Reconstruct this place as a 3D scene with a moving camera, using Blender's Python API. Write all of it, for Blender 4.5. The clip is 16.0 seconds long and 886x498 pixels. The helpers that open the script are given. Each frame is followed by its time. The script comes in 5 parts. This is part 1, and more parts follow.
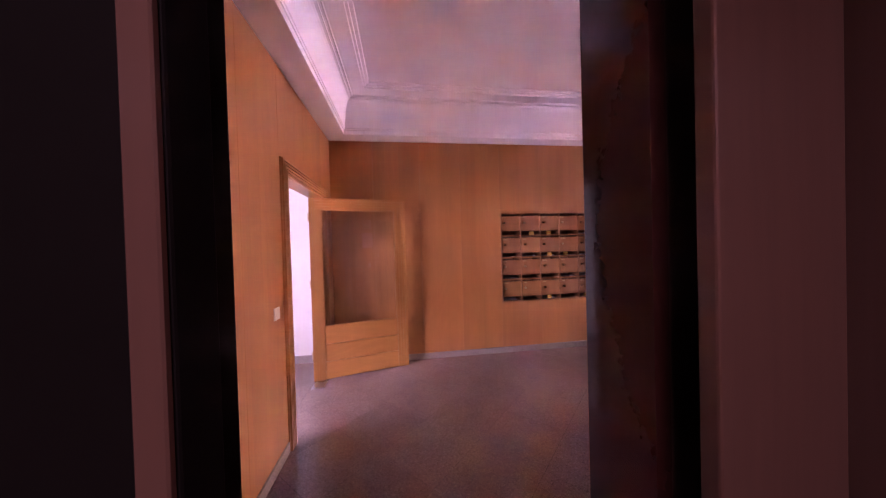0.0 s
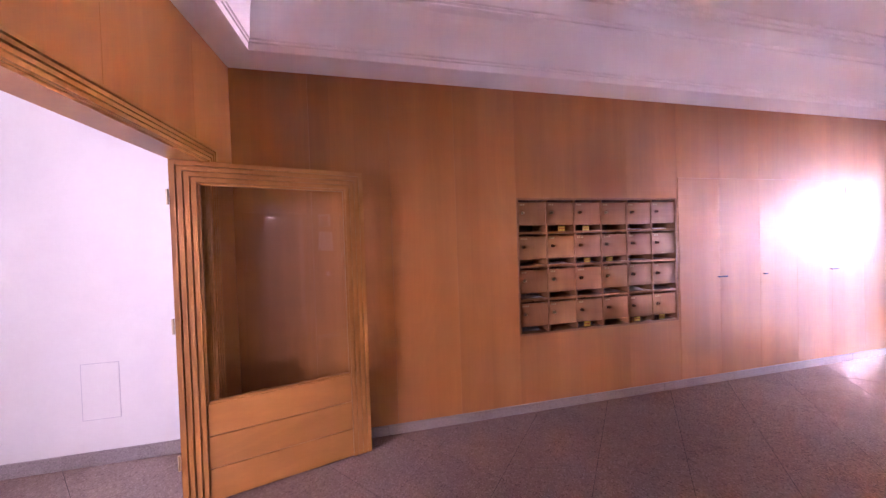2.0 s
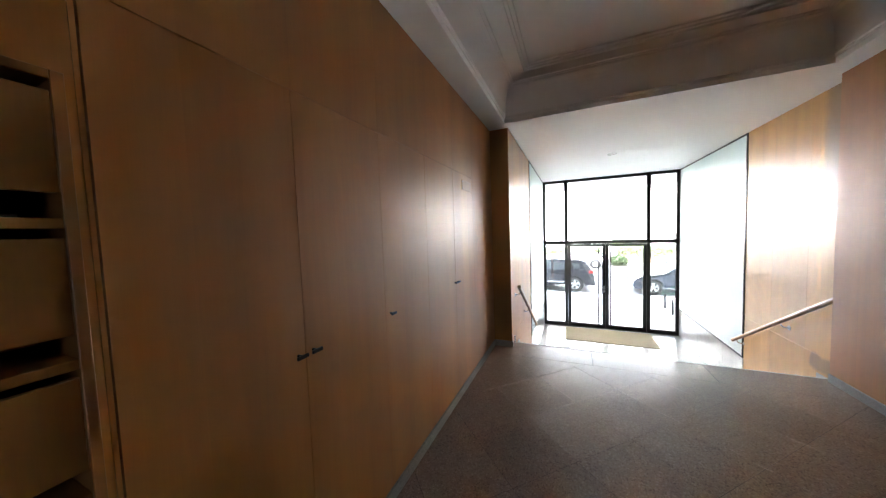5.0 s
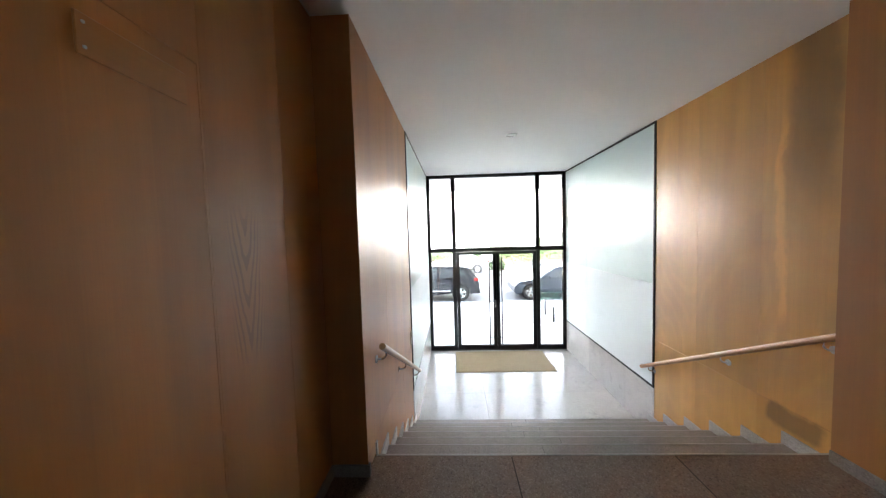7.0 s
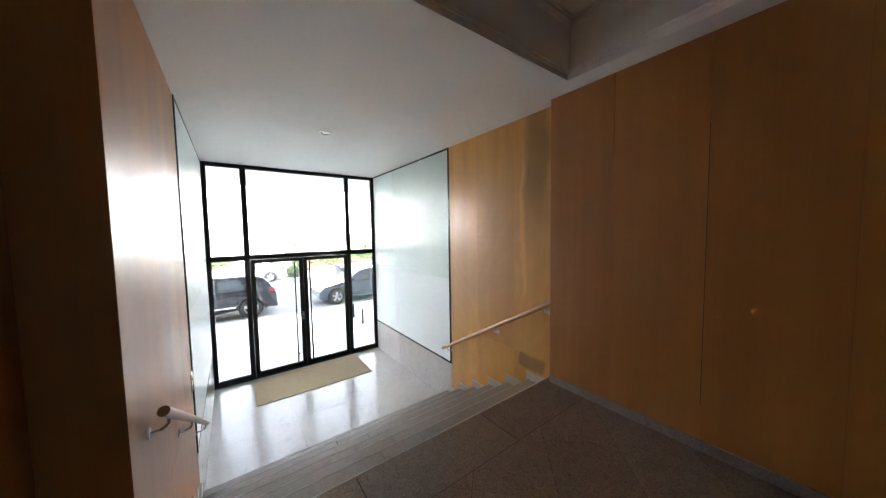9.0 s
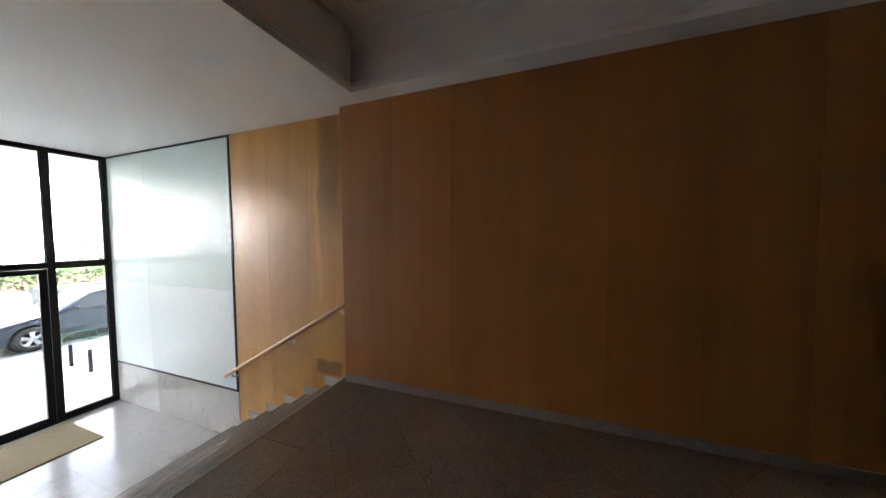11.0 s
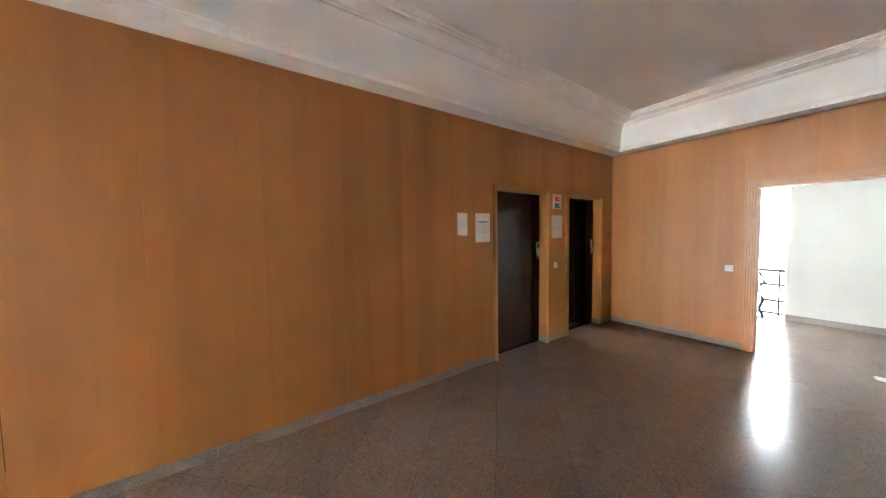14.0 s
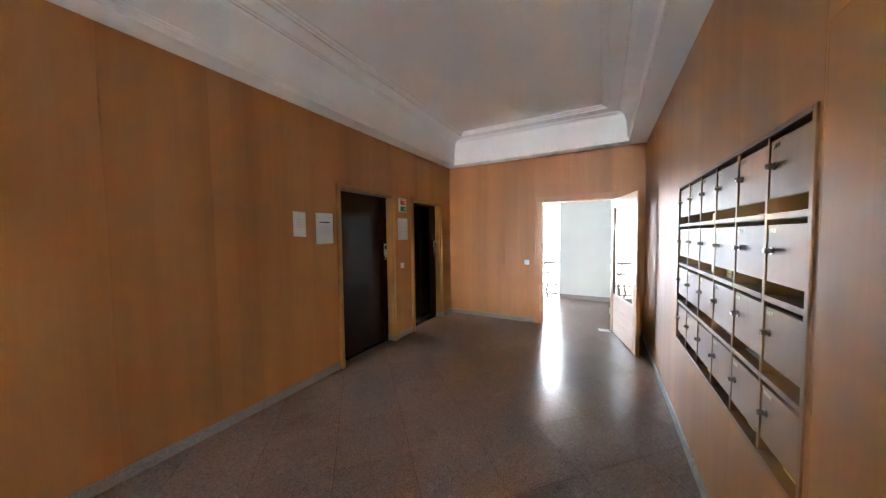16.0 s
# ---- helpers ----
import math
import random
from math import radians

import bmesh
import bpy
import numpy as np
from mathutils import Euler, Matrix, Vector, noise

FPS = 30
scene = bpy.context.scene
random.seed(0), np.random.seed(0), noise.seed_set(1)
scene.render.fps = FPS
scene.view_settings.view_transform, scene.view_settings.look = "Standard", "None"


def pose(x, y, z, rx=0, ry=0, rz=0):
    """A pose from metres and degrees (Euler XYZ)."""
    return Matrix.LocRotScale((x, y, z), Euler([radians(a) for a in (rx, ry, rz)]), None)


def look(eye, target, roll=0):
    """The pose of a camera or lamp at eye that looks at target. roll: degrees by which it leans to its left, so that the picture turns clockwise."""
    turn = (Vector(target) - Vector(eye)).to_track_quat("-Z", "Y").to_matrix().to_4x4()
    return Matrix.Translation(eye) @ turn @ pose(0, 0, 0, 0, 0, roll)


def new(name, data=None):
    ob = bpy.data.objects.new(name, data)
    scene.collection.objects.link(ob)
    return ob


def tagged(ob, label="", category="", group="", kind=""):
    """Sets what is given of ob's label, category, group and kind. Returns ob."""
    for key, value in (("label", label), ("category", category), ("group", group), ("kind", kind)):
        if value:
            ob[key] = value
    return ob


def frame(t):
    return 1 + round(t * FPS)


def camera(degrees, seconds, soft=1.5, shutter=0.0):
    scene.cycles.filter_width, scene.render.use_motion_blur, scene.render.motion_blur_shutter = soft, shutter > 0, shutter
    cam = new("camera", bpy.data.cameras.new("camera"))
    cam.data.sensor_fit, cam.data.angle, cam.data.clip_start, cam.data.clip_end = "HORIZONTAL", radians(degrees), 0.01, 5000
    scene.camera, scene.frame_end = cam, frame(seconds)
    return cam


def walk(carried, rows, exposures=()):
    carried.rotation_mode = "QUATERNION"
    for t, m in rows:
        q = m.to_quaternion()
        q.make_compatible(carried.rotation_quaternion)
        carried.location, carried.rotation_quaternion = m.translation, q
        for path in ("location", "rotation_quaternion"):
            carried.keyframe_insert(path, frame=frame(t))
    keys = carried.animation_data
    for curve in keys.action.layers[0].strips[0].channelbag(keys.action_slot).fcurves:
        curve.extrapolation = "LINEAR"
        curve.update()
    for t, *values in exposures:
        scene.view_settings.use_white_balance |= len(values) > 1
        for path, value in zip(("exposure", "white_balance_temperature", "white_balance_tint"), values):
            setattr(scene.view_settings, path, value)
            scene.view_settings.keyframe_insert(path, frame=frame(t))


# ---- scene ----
cam = camera(113.2, 16.0, soft=1.3)
PATH = [
    (0, (-0.181, -0.082, 1.5), (0.1, 1.898, 1.475), -1.6),
    (0.5, (-0.238, 0.177, 1.537), (0.015, 2.161, 1.499), -1.7),
    (1, (-0.182, 0.521, 1.535), (0.038, 2.509, 1.503), -1.8),
    (1.5, (-0.104, 0.917, 1.524), (0.125, 2.904, 1.494), -1.7),
    (2, (-0.001, 1.381, 1.524), (0.406, 3.339, 1.496), -1.9),
    (2.5, (0.288, 1.777, 1.576), (0.997, 3.646, 1.51), -2.3),
    (3, (0.643, 2.152, 1.576), (1.658, 3.873, 1.493), -2.2),
    (3.5, (1.065, 2.398, 1.57), (2.23, 4.021, 1.483), -2.3),
    (4, (1.546, 2.631, 1.565), (2.885, 4.114, 1.473), -2.4),
    (4.5, (2.058, 2.767, 1.575), (3.689, 3.92, 1.467), -2.1),
    (5, (2.637, 2.807, 1.559), (4.463, 3.614, 1.444), -2.0),
    (5.2, (2.885, 2.853, 1.58), (4.771, 3.509, 1.46), -2.2),
    (7.5, (4.928, 2.987, 1.541), (6.921, 2.851, 1.432), -1.3),
    (8, (4.994, 3.055, 1.596), (6.924, 2.542, 1.478), -1.1),
    (8.5, (4.913, 3.167, 1.571), (6.671, 2.219, 1.462), -1.2),
    (8.7, (4.883, 3.186, 1.587), (6.585, 2.142, 1.472), -1.1),
    (10.8, (4.603, 3.073, 1.534), (5.401, 1.241, 1.442), -0.7),
    (11, (4.566, 3.063, 1.532), (5.254, 1.187, 1.443), -0.5),
    (11.5, (4.538, 3.084, 1.526), (4.917, 1.123, 1.44), -0.6),
    (12, (4.503, 3.109, 1.543), (4.538, 1.111, 1.453), -0.4),
    (12.5, (4.475, 3.127, 1.54), (4.195, 1.148, 1.46), -0.6),
    (13, (4.401, 3.092, 1.597), (3.795, 1.189, 1.488), -0.9),
    (13.5, (4.367, 3.099, 1.588), (3.493, 1.303, 1.479), -0.7),
    (14, (4.276, 3.147, 1.577), (3.157, 1.492, 1.473), -0.9),
    (14.5, (4.26, 3.174, 1.595), (2.93, 1.684, 1.482), -0.7),
    (15, (4.213, 3.191, 1.581), (2.696, 1.892, 1.475), -0.7),
    (15.5, (4.174, 3.214, 1.567), (2.513, 2.105, 1.465), -0.8),
    (16, (4.155, 3.247, 1.551), (2.404, 2.285, 1.457), -0.7),
]
WB = [(0, 6.65, 6200, 89), (1.5, 6.7, 6200, 79), (2.5, 6.6, 6200, 71), (3.0, 6.55, 6050, 65), (3.5, 6.3, 5950, 60), (4.0, 6.0, 5950, 45),
      (4.6, 5.3, 6050, 16), (5.2, 4.8, 6100, 10), (7.5, 4.35, 6100, 10), (8.5, 4.2, 6100, 10), (11.0, 4.1, 6100, 10), (11.5, 4.55, 6100, 10),
      (12.0, 5.25, 6100, 10), (12.5, 6.05, 6150, 10), (13.0, 6.55, 6200, 10), (14.0, 6.6, 6100, 10), (16.0, 6.35, 5750, 10)]
walk(cam, [(t, look(eye, target, roll)) for t, eye, target, roll in PATH], WB)

# ---- world and light ----
world = bpy.data.worlds.new("sky")
scene.world = world
world.use_nodes = True
wn = world.node_tree
wn.nodes.clear()
sky = wn.nodes.new("ShaderNodeTexSky")
sky.sky_type, sky.sun_disc = "NISHITA", False
sky.sun_elevation, sky.sun_rotation = radians(40.5), radians(246.8)
sky.air_density, sky.dust_density = 1.0, 2.5
bgn = wn.nodes.new("ShaderNodeBackground")
bgn.inputs["Strength"].default_value = 0.15
won = wn.nodes.new("ShaderNodeOutputWorld")
pale = wn.nodes.new("ShaderNodeHueSaturation")
pale.inputs["Saturation"].default_value = 0.35
wn.links.new(sky.outputs[0], pale.inputs["Color"])
wn.links.new(pale.outputs[0], bgn.inputs[0])
wn.links.new(bgn.outputs[0], won.inputs[0])

sun_data = bpy.data.lights.new("sun", "SUN")
sun_data.energy, sun_data.angle, sun_data.color = 3.3, radians(0.6), (1.0, 0.95, 0.88)
sun_ob = new("sun", sun_data)
sun_ob.matrix_basis = look((40 - 28.0, -12, 26), (40, 0, 0))


def area(name, size_x, size_y, power, eye, target, colour=(1, 1, 1)):
    data = bpy.data.lights.new(name, "AREA")
    data.shape, data.size, data.size_y, data.energy, data.color = "RECTANGLE", size_x, size_y, power, colour
    ob = new(name, data)
    ob.matrix_basis = look(eye, target)
    return ob


# lamp in the ceiling of the lift cabin
area("cabin_lamp", 0.4, 0.2, 0.11, (-0.15, -0.95, 2.17), (-0.15, -0.95, 0.0), (1.0, 0.86, 0.74))
# daylight of the tall stairwell window, in its opening
area("stairwell_daylight", 2.1, 3.0, 1.8, (-4.5, 1.2, 1.4), (-1.5, 1.7, 0.2), (0.93, 0.97, 1.0))


# ---- materials ----
def ramp_mix(nt, fac, a, b):
    n = nt.nodes.new("ShaderNodeMix")
    n.data_type = "RGBA"
    n.inputs[6].default_value, n.inputs[7].default_value = (*a, 1), (*b, 1)
    nt.links.new(fac, n.inputs[0])
    return n.outputs[2]


def mul_col(nt, col, fac_out, lo, hi):
    r = nt.nodes.new("ShaderNodeMapRange")
    r.inputs[3].default_value, r.inputs[4].default_value = lo, hi
    nt.links.new(fac_out, r.inputs[0])
    m = nt.nodes.new("ShaderNodeVectorMath")
    m.operation = "SCALE"
    nt.links.new(col, m.inputs[0])
    nt.links.new(r.outputs[0], m.inputs["Scale"])
    return m.outputs[0]


def noise_node(nt, scale, stretch=(1, 1, 1), detail=4.0, rough=0.55, shift=None):
    geo = nt.nodes.new("ShaderNodeNewGeometry")
    mp = nt.nodes.new("ShaderNodeMapping")
    mp.inputs["Scale"].default_value = stretch
    nt.links.new(geo.outputs["Position"], mp.inputs["Vector"])
    if shift is not None:
        nt.links.new(shift, mp.inputs["Location"])
    n = nt.nodes.new("ShaderNodeTexNoise")
    n.inputs["Scale"].default_value, n.inputs["Detail"].default_value, n.inputs["Roughness"].default_value = scale, detail, rough
    nt.links.new(mp.outputs[0], n.inputs["Vector"])
    return n


def shader(name):
    m = bpy.data.materials.new(name)
    m.use_nodes = True
    nt = m.node_tree
    p = nt.nodes["Principled BSDF"]
    return m, nt, p


def bumped(nt, p, height, strength, distance):
    b = nt.nodes.new("ShaderNodeBump")
    b.inputs["Strength"].default_value, b.inputs["Distance"].default_value = strength, distance
    nt.links.new(height, b.inputs["Height"])
    nt.links.new(b.outputs[0], p.inputs["Normal"])


def plain(name, a, b, rough=0.5, metal=0.0, scale=6.0, fine=60.0, bump=0.15, dist=0.002, stretch=(1, 1, 1), rough_var=0.12, coat=0.0, spec=0.5, speck=0.14):
    """A surface of two close colours, with coarse and fine variation in colour, gloss and relief."""
    m, nt, p = shader(name)
    big, small = noise_node(nt, scale, stretch), noise_node(nt, fine, stretch, 3.0)
    col = ramp_mix(nt, big.outputs[0], a, b)
    col = mul_col(nt, col, small.outputs[0], 1 - speck, 1 + speck)
    nt.links.new(col, p.inputs["Base Color"])
    r = nt.nodes.new("ShaderNodeMapRange")
    r.inputs[3].default_value, r.inputs[4].default_value = max(0.02, rough - rough_var), min(1, rough + rough_var)
    nt.links.new(big.outputs[0], r.inputs[0])
    nt.links.new(r.outputs[0], p.inputs["Roughness"])
    p.inputs["Metallic"].default_value = metal
    p.inputs["Coat Weight"].default_value = coat
    p.inputs["Specular IOR Level"].default_value = spec
    if bump:
        bumped(nt, p, small.outputs[0], bump, dist)
    return m


def math2(nt, op, a, b):
    n = nt.nodes.new("ShaderNodeMath")
    n.operation = op
    for i, v in enumerate((a, b)):
        if isinstance(v, (int, float)):
            n.inputs[i].default_value = v
        elif v is not None:
            nt.links.new(v, n.inputs[i])
    return n.outputs[0]


def soft_band(nt, value, centre, half, edge):
    """1 within half of the centre, fading to 0 over edge."""
    d = math2(nt, "ABSOLUTE", math2(nt, "SUBTRACT", value, centre), None)
    r = nt.nodes.new("ShaderNodeMapRange")
    r.interpolation_type = "SMOOTHSTEP"
    r.inputs[1].default_value, r.inputs[2].default_value, r.inputs[3].default_value, r.inputs[4].default_value = half, half + edge, 1.0, 0.0
    nt.links.new(d, r.inputs[0])
    return r.outputs[0]


def water_stain(nt, col):
    """Old water marks that ran down the sheet: a dark run, a bleached drip beside it and a dark blot lower down."""
    geo = nt.nodes.new("ShaderNodeNewGeometry")
    sep = nt.nodes.new("ShaderNodeSeparateXYZ")
    nt.links.new(geo.outputs["Position"], sep.inputs[0])
    wob = noise_node(nt, 2.2, (1, 1, 0.5), 5.0, 0.65)
    shift = math2(nt, "MULTIPLY", math2(nt, "SUBTRACT", wob.outputs[0], 0.5), 0.22)
    x = math2(nt, "ADD", sep.outputs[0], shift)
    z = math2(nt, "ADD", sep.outputs[2], shift)
    run = math2(nt, "MULTIPLY", soft_band(nt, x, 6.87, 0.09, 0.12), soft_band(nt, z, 2.6, 0.40, 0.9))
    drip = math2(nt, "MULTIPLY", soft_band(nt, x, 7.06, 0.008, 0.035), soft_band(nt, z, 1.6, 0.6, 0.3))
    blot = math2(nt, "MULTIPLY", soft_band(nt, x, 6.93, 0.15, 0.05), soft_band(nt, z, 0.03, 0.06, 0.06))
    dark = math2(nt, "MAXIMUM", run, blot)
    col = mul_col(nt, col, dark, 1.0, 0.5)
    return mul_col(nt, col, drip, 1.0, 1.25)


def arched_figure(nt, col):
    """Nested pointed arches of the plain-sawn grain, in one patch of the sheet."""
    geo = nt.nodes.new("ShaderNodeNewGeometry")
    sep = nt.nodes.new("ShaderNodeSeparateXYZ")
    nt.links.new(geo.outputs["Position"], sep.inputs[0])
    wob = noise_node(nt, 9.0, (1, 1, 0.5), 3.0, 0.6)
    dx = math2(nt, "ABSOLUTE", math2(nt, "SUBTRACT", sep.outputs[0], 5.82), None)
    bow = math2(nt, "MULTIPLY", math2(nt, "POWER", dx, 1.4), 16.0)
    level = math2(nt, "SUBTRACT", math2(nt, "MULTIPLY", sep.outputs[2], 1.0), bow)
    phase = math2(nt, "MULTIPLY", math2(nt, "ADD", level, math2(nt, "MULTIPLY", wob.outputs[0], 0.22)), 42.0)
    wave = math2(nt, "SINE", phase, None)
    line = math2(nt, "GREATER_THAN", wave, 0.35)
    mask = math2(nt, "MULTIPLY", soft_band(nt, sep.outputs[0], 5.82, 0.055, 0.05), soft_band(nt, sep.outputs[2], 1.36, 0.2, 0.14))
    return mul_col(nt, col, math2(nt, "MULTIPLY", line, mask), 1.0, 0.72)


def veneer(name, dark, light, rough=0.36, along="Z", spec=0.55, tint=0.12, grain=1.0, figure=0.5, coat=0.2, stained=False, cathedral=False, leaf_width=0.0):
    """Wood veneer: sheets that differ a little, streaks along the grain, fine pores, arched figure here and there."""
    m, nt, p = shader(name)
    info = nt.nodes.new("ShaderNodeObjectInfo")
    sh = nt.nodes.new("ShaderNodeCombineXYZ")
    sc = nt.nodes.new("ShaderNodeMath")
    sc.operation, sc.inputs[1].default_value = "MULTIPLY", 37.0
    nt.links.new(info.outputs["Random"], sc.inputs[0])
    for i in range(3):
        nt.links.new(sc.outputs[0], sh.inputs[i])
    wide = {"Z": (1, 1, 0.05), "X": (0.05, 1, 1), "Y": (1, 0.05, 1)}[along]
    long_ = {"Z": (1, 1, 0.02), "X": (0.02, 1, 1), "Y": (1, 0.02, 1)}[along]
    arch = {"Z": (1, 1, 0.28), "X": (0.28, 1, 1), "Y": (1, 0.28, 1)}[along]
    band = noise_node(nt, 4.0 * grain, wide, 2.0, 0.5, sh.outputs[0])
    streak = noise_node(nt, 42.0 * grain, long_, 5.0, 0.65, sh.outputs[0])
    pore = noise_node(nt, 260.0, long_, 2.0, 0.6, sh.outputs[0])
    curl = noise_node(nt, 1.6 * grain, arch, 1.5, 0.4, sh.outputs[0])
    rings = nt.nodes.new("ShaderNodeMath")
    rings.operation, rings.inputs[1].default_value = "MULTIPLY", 95.0
    nt.links.new(curl.outputs[0], rings.inputs[0])
    sine = nt.nodes.new("ShaderNodeMath")
    sine.operation = "SINE"
    nt.links.new(rings.outputs[0], sine.inputs[0])
    blot = noise_node(nt, 0.9, (1, 1, 0.6), 3.0, 0.5)
    spread = nt.nodes.new("ShaderNodeMapRange")
    spread.inputs[1].default_value, spread.inputs[2].default_value = 0.2, 0.8
    nt.links.new(band.outputs[0], spread.inputs[0])
    col = ramp_mix(nt, spread.outputs[0], dark, light)
    col = mul_col(nt, col, streak.outputs[0], 0.91, 1.09)
    col = mul_col(nt, col, sine.outputs[0], 1 - 0.05 * figure, 1 + 0.05 * figure)
    col = mul_col(nt, col, pore.outputs[0], 0.94, 1.06)
    col = mul_col(nt, col, blot.outputs[0], 0.9, 1.1)
    col = mul_col(nt, col, info.outputs["Random"], 1 - tint, 1 + tint)
    if leaf_width:
        geo = nt.nodes.new("ShaderNodeNewGeometry")
        sep = nt.nodes.new("ShaderNodeSeparateXYZ")
        nt.links.new(geo.outputs["Position"], sep.inputs[0])
        run = math2(nt, "ADD", sep.outputs[0], sep.outputs[1])
        number = math2(nt, "FLOOR", math2(nt, "ADD", math2(nt, "DIVIDE", run, leaf_width), 0.37), None)
        pick = nt.nodes.new("ShaderNodeTexWhiteNoise")
        pick.noise_dimensions = "1D"
        nt.links.new(number, pick.inputs["W"])
        col = mul_col(nt, col, pick.outputs["Value"], 0.955, 1.045)
    if stained:
        col = water_stain(nt, col)
    if cathedral:
        col = arched_figure(nt, col)
    nt.links.new(col, p.inputs["Base Color"])
    p.inputs["Coat Weight"].default_value, p.inputs["Coat Roughness"].default_value = coat, 0.42
    r = nt.nodes.new("ShaderNodeMapRange")
    r.inputs[3].default_value, r.inputs[4].default_value = rough - 0.07, rough + 0.09
    nt.links.new(blot.outputs[0], r.inputs[0])
    nt.links.new(r.outputs[0], p.inputs["Roughness"])
    p.inputs["Specular IOR Level"].default_value = spec
    bumped(nt, p, streak.outputs[0], 0.05, 0.001)
    return m


def terrazzo(name, ground, chip_a, chip_b, rough=0.22, tint=0.06, scale=150.0):
    """Polished stone with small speckles, worn into cloudy patches."""
    m, nt, p = shader(name)
    geo = nt.nodes.new("ShaderNodeNewGeometry")
    info = nt.nodes.new("ShaderNodeObjectInfo")
    v = nt.nodes.new("ShaderNodeTexVoronoi")
    v.inputs["Scale"].default_value = scale
    nt.links.new(geo.outputs["Position"], v.inputs["Vector"])
    sep = nt.nodes.new("ShaderNodeSeparateColor")
    nt.links.new(v.outputs["Color"], sep.inputs[0])
    col = ramp_mix(nt, sep.outputs[0], chip_a, chip_b)
    mix = nt.nodes.new("ShaderNodeMix")
    mix.data_type = "RGBA"
    gr = nt.nodes.new("ShaderNodeMath")
    gr.operation, gr.inputs[1].default_value = "GREATER_THAN", 0.45
    nt.links.new(sep.outputs[1], gr.inputs[0])
    mix.inputs[6].default_value = (*ground, 1)
    nt.links.new(gr.outputs[0], mix.inputs[0])
    nt.links.new(col, mix.inputs[7])
    big, mid = noise_node(nt, 0.8, detail=5.0, rough=0.6), noise_node(nt, 7.0, detail=4.0, rough=0.6)
    col = mul_col(nt, mix.outputs[2], big.outputs[0], 0.82, 1.18)
    col = mul_col(nt, col, mid.outputs[0], 0.9, 1.1)
    col = mul_col(nt, col, info.outputs["Random"], 1 - tint, 1 + tint)
    worn = noise_node(nt, 3.2, detail=8.0, rough=0.72)
    patch = nt.nodes.new("ShaderNodeMapRange")
    patch.inputs[1].default_value, patch.inputs[2].default_value = 0.57, 0.68
    nt.links.new(worn.outputs[0], patch.inputs[0])
    col = mul_col(nt, col, patch.outputs[0], 1.0, 0.8)
    nt.links.new(col, p.inputs["Base Color"])
    r = nt.nodes.new("ShaderNodeMapRange")
    r.inputs[3].default_value, r.inputs[4].default_value = rough - 0.02, rough + 0.05
    nt.links.new(mid.outputs[0], r.inputs[0])
    nt.links.new(r.outputs[0], p.inputs["Roughness"])
    return m


def clear_glass(name, tint=(1, 1, 1), rough=0.0):
    m, nt, p = shader(name)
    p.inputs["Base Color"].default_value = (*tint, 1)
    p.inputs["Transmission Weight"].default_value, p.inputs["Roughness"].default_value, p.inputs["IOR"].default_value = 1.0, rough, 1.45
    return m


def leaf_mat(name, a, b):
    m, nt, p = shader(name)
    geo = nt.nodes.new("ShaderNodeNewGeometry")
    col = ramp_mix(nt, geo.outputs["Random Per Island"], a, b)
    nt.links.new(col, p.inputs["Base Color"])
    p.inputs["Roughness"].default_value = 0.6
    return m


WOOD = veneer("wall_veneer", (0.35, 0.129, 0.023), (0.488, 0.195, 0.038), 0.48, tint=0.045, figure=0.3, leaf_width=0.183)
WOOD_FIGURED = veneer("figured_wall_veneer", (0.35, 0.129, 0.023), (0.488, 0.195, 0.038), 0.48, tint=0.04, figure=0.3, cathedral=True, leaf_width=0.183)
WOOD_TRIM = veneer("trim_wood", (0.36, 0.140, 0.025), (0.48, 0.206, 0.042), 0.36, tint=0.05)
WOOD_TRIM_X = veneer("trim_wood_cross", (0.36, 0.140, 0.025), (0.48, 0.206, 0.042), 0.36, along="X", tint=0.05)
WOOD_BOX = veneer("mailbox_wood", (0.235, 0.092, 0.021), (0.325, 0.135, 0.035), 0.40, tint=0.12, grain=1.5, coat=0.05)
RAIL_WOOD = veneer("rail_wood", (0.42, 0.2, 0.08), (0.52, 0.27, 0.11), 0.3, along="X", tint=0.05)
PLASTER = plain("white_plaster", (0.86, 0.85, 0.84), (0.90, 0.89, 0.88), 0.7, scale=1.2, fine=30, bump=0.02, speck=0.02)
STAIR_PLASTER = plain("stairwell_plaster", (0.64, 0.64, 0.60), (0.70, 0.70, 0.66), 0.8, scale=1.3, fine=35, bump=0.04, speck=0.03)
TILE = terrazzo("floor_stone", (0.222, 0.156, 0.124), (0.145, 0.098, 0.078), (0.30, 0.222, 0.182), 0.2, scale=140.0)
STEP_STONE = terrazzo("step_stone", (0.27, 0.228, 0.20), (0.21, 0.172, 0.15), (0.33, 0.285, 0.255), 0.31)
# paler than the treads: wear, plus the light the edges catch, in colour
NOSING = terrazzo("worn_lit_step_edge", (0.40, 0.36, 0.33), (0.33, 0.295, 0.27), (0.47, 0.43, 0.40), 0.3)
PALE_STONE = terrazzo("pale_stone", (0.55, 0.51, 0.475), (0.48, 0.44, 0.41), (0.61, 0.57, 0.535), 0.18)
JOINT = plain("floor_joint", (0.045, 0.034, 0.028), (0.075, 0.058, 0.048), 0.95, fine=120, spec=0.05)
SKIRT = terrazzo("skirting_stone", (0.27, 0.235, 0.215), (0.20, 0.17, 0.155), (0.34, 0.30, 0.28), 0.34)
# skirting stone again, made paler for the light that falls beside the stairs
STEP_SKIRT_LIT = terrazzo("stepped_skirting_stone_lit", (0.46, 0.43, 0.41), (0.36, 0.335, 0.315), (0.55, 0.52, 0.50), 0.34)
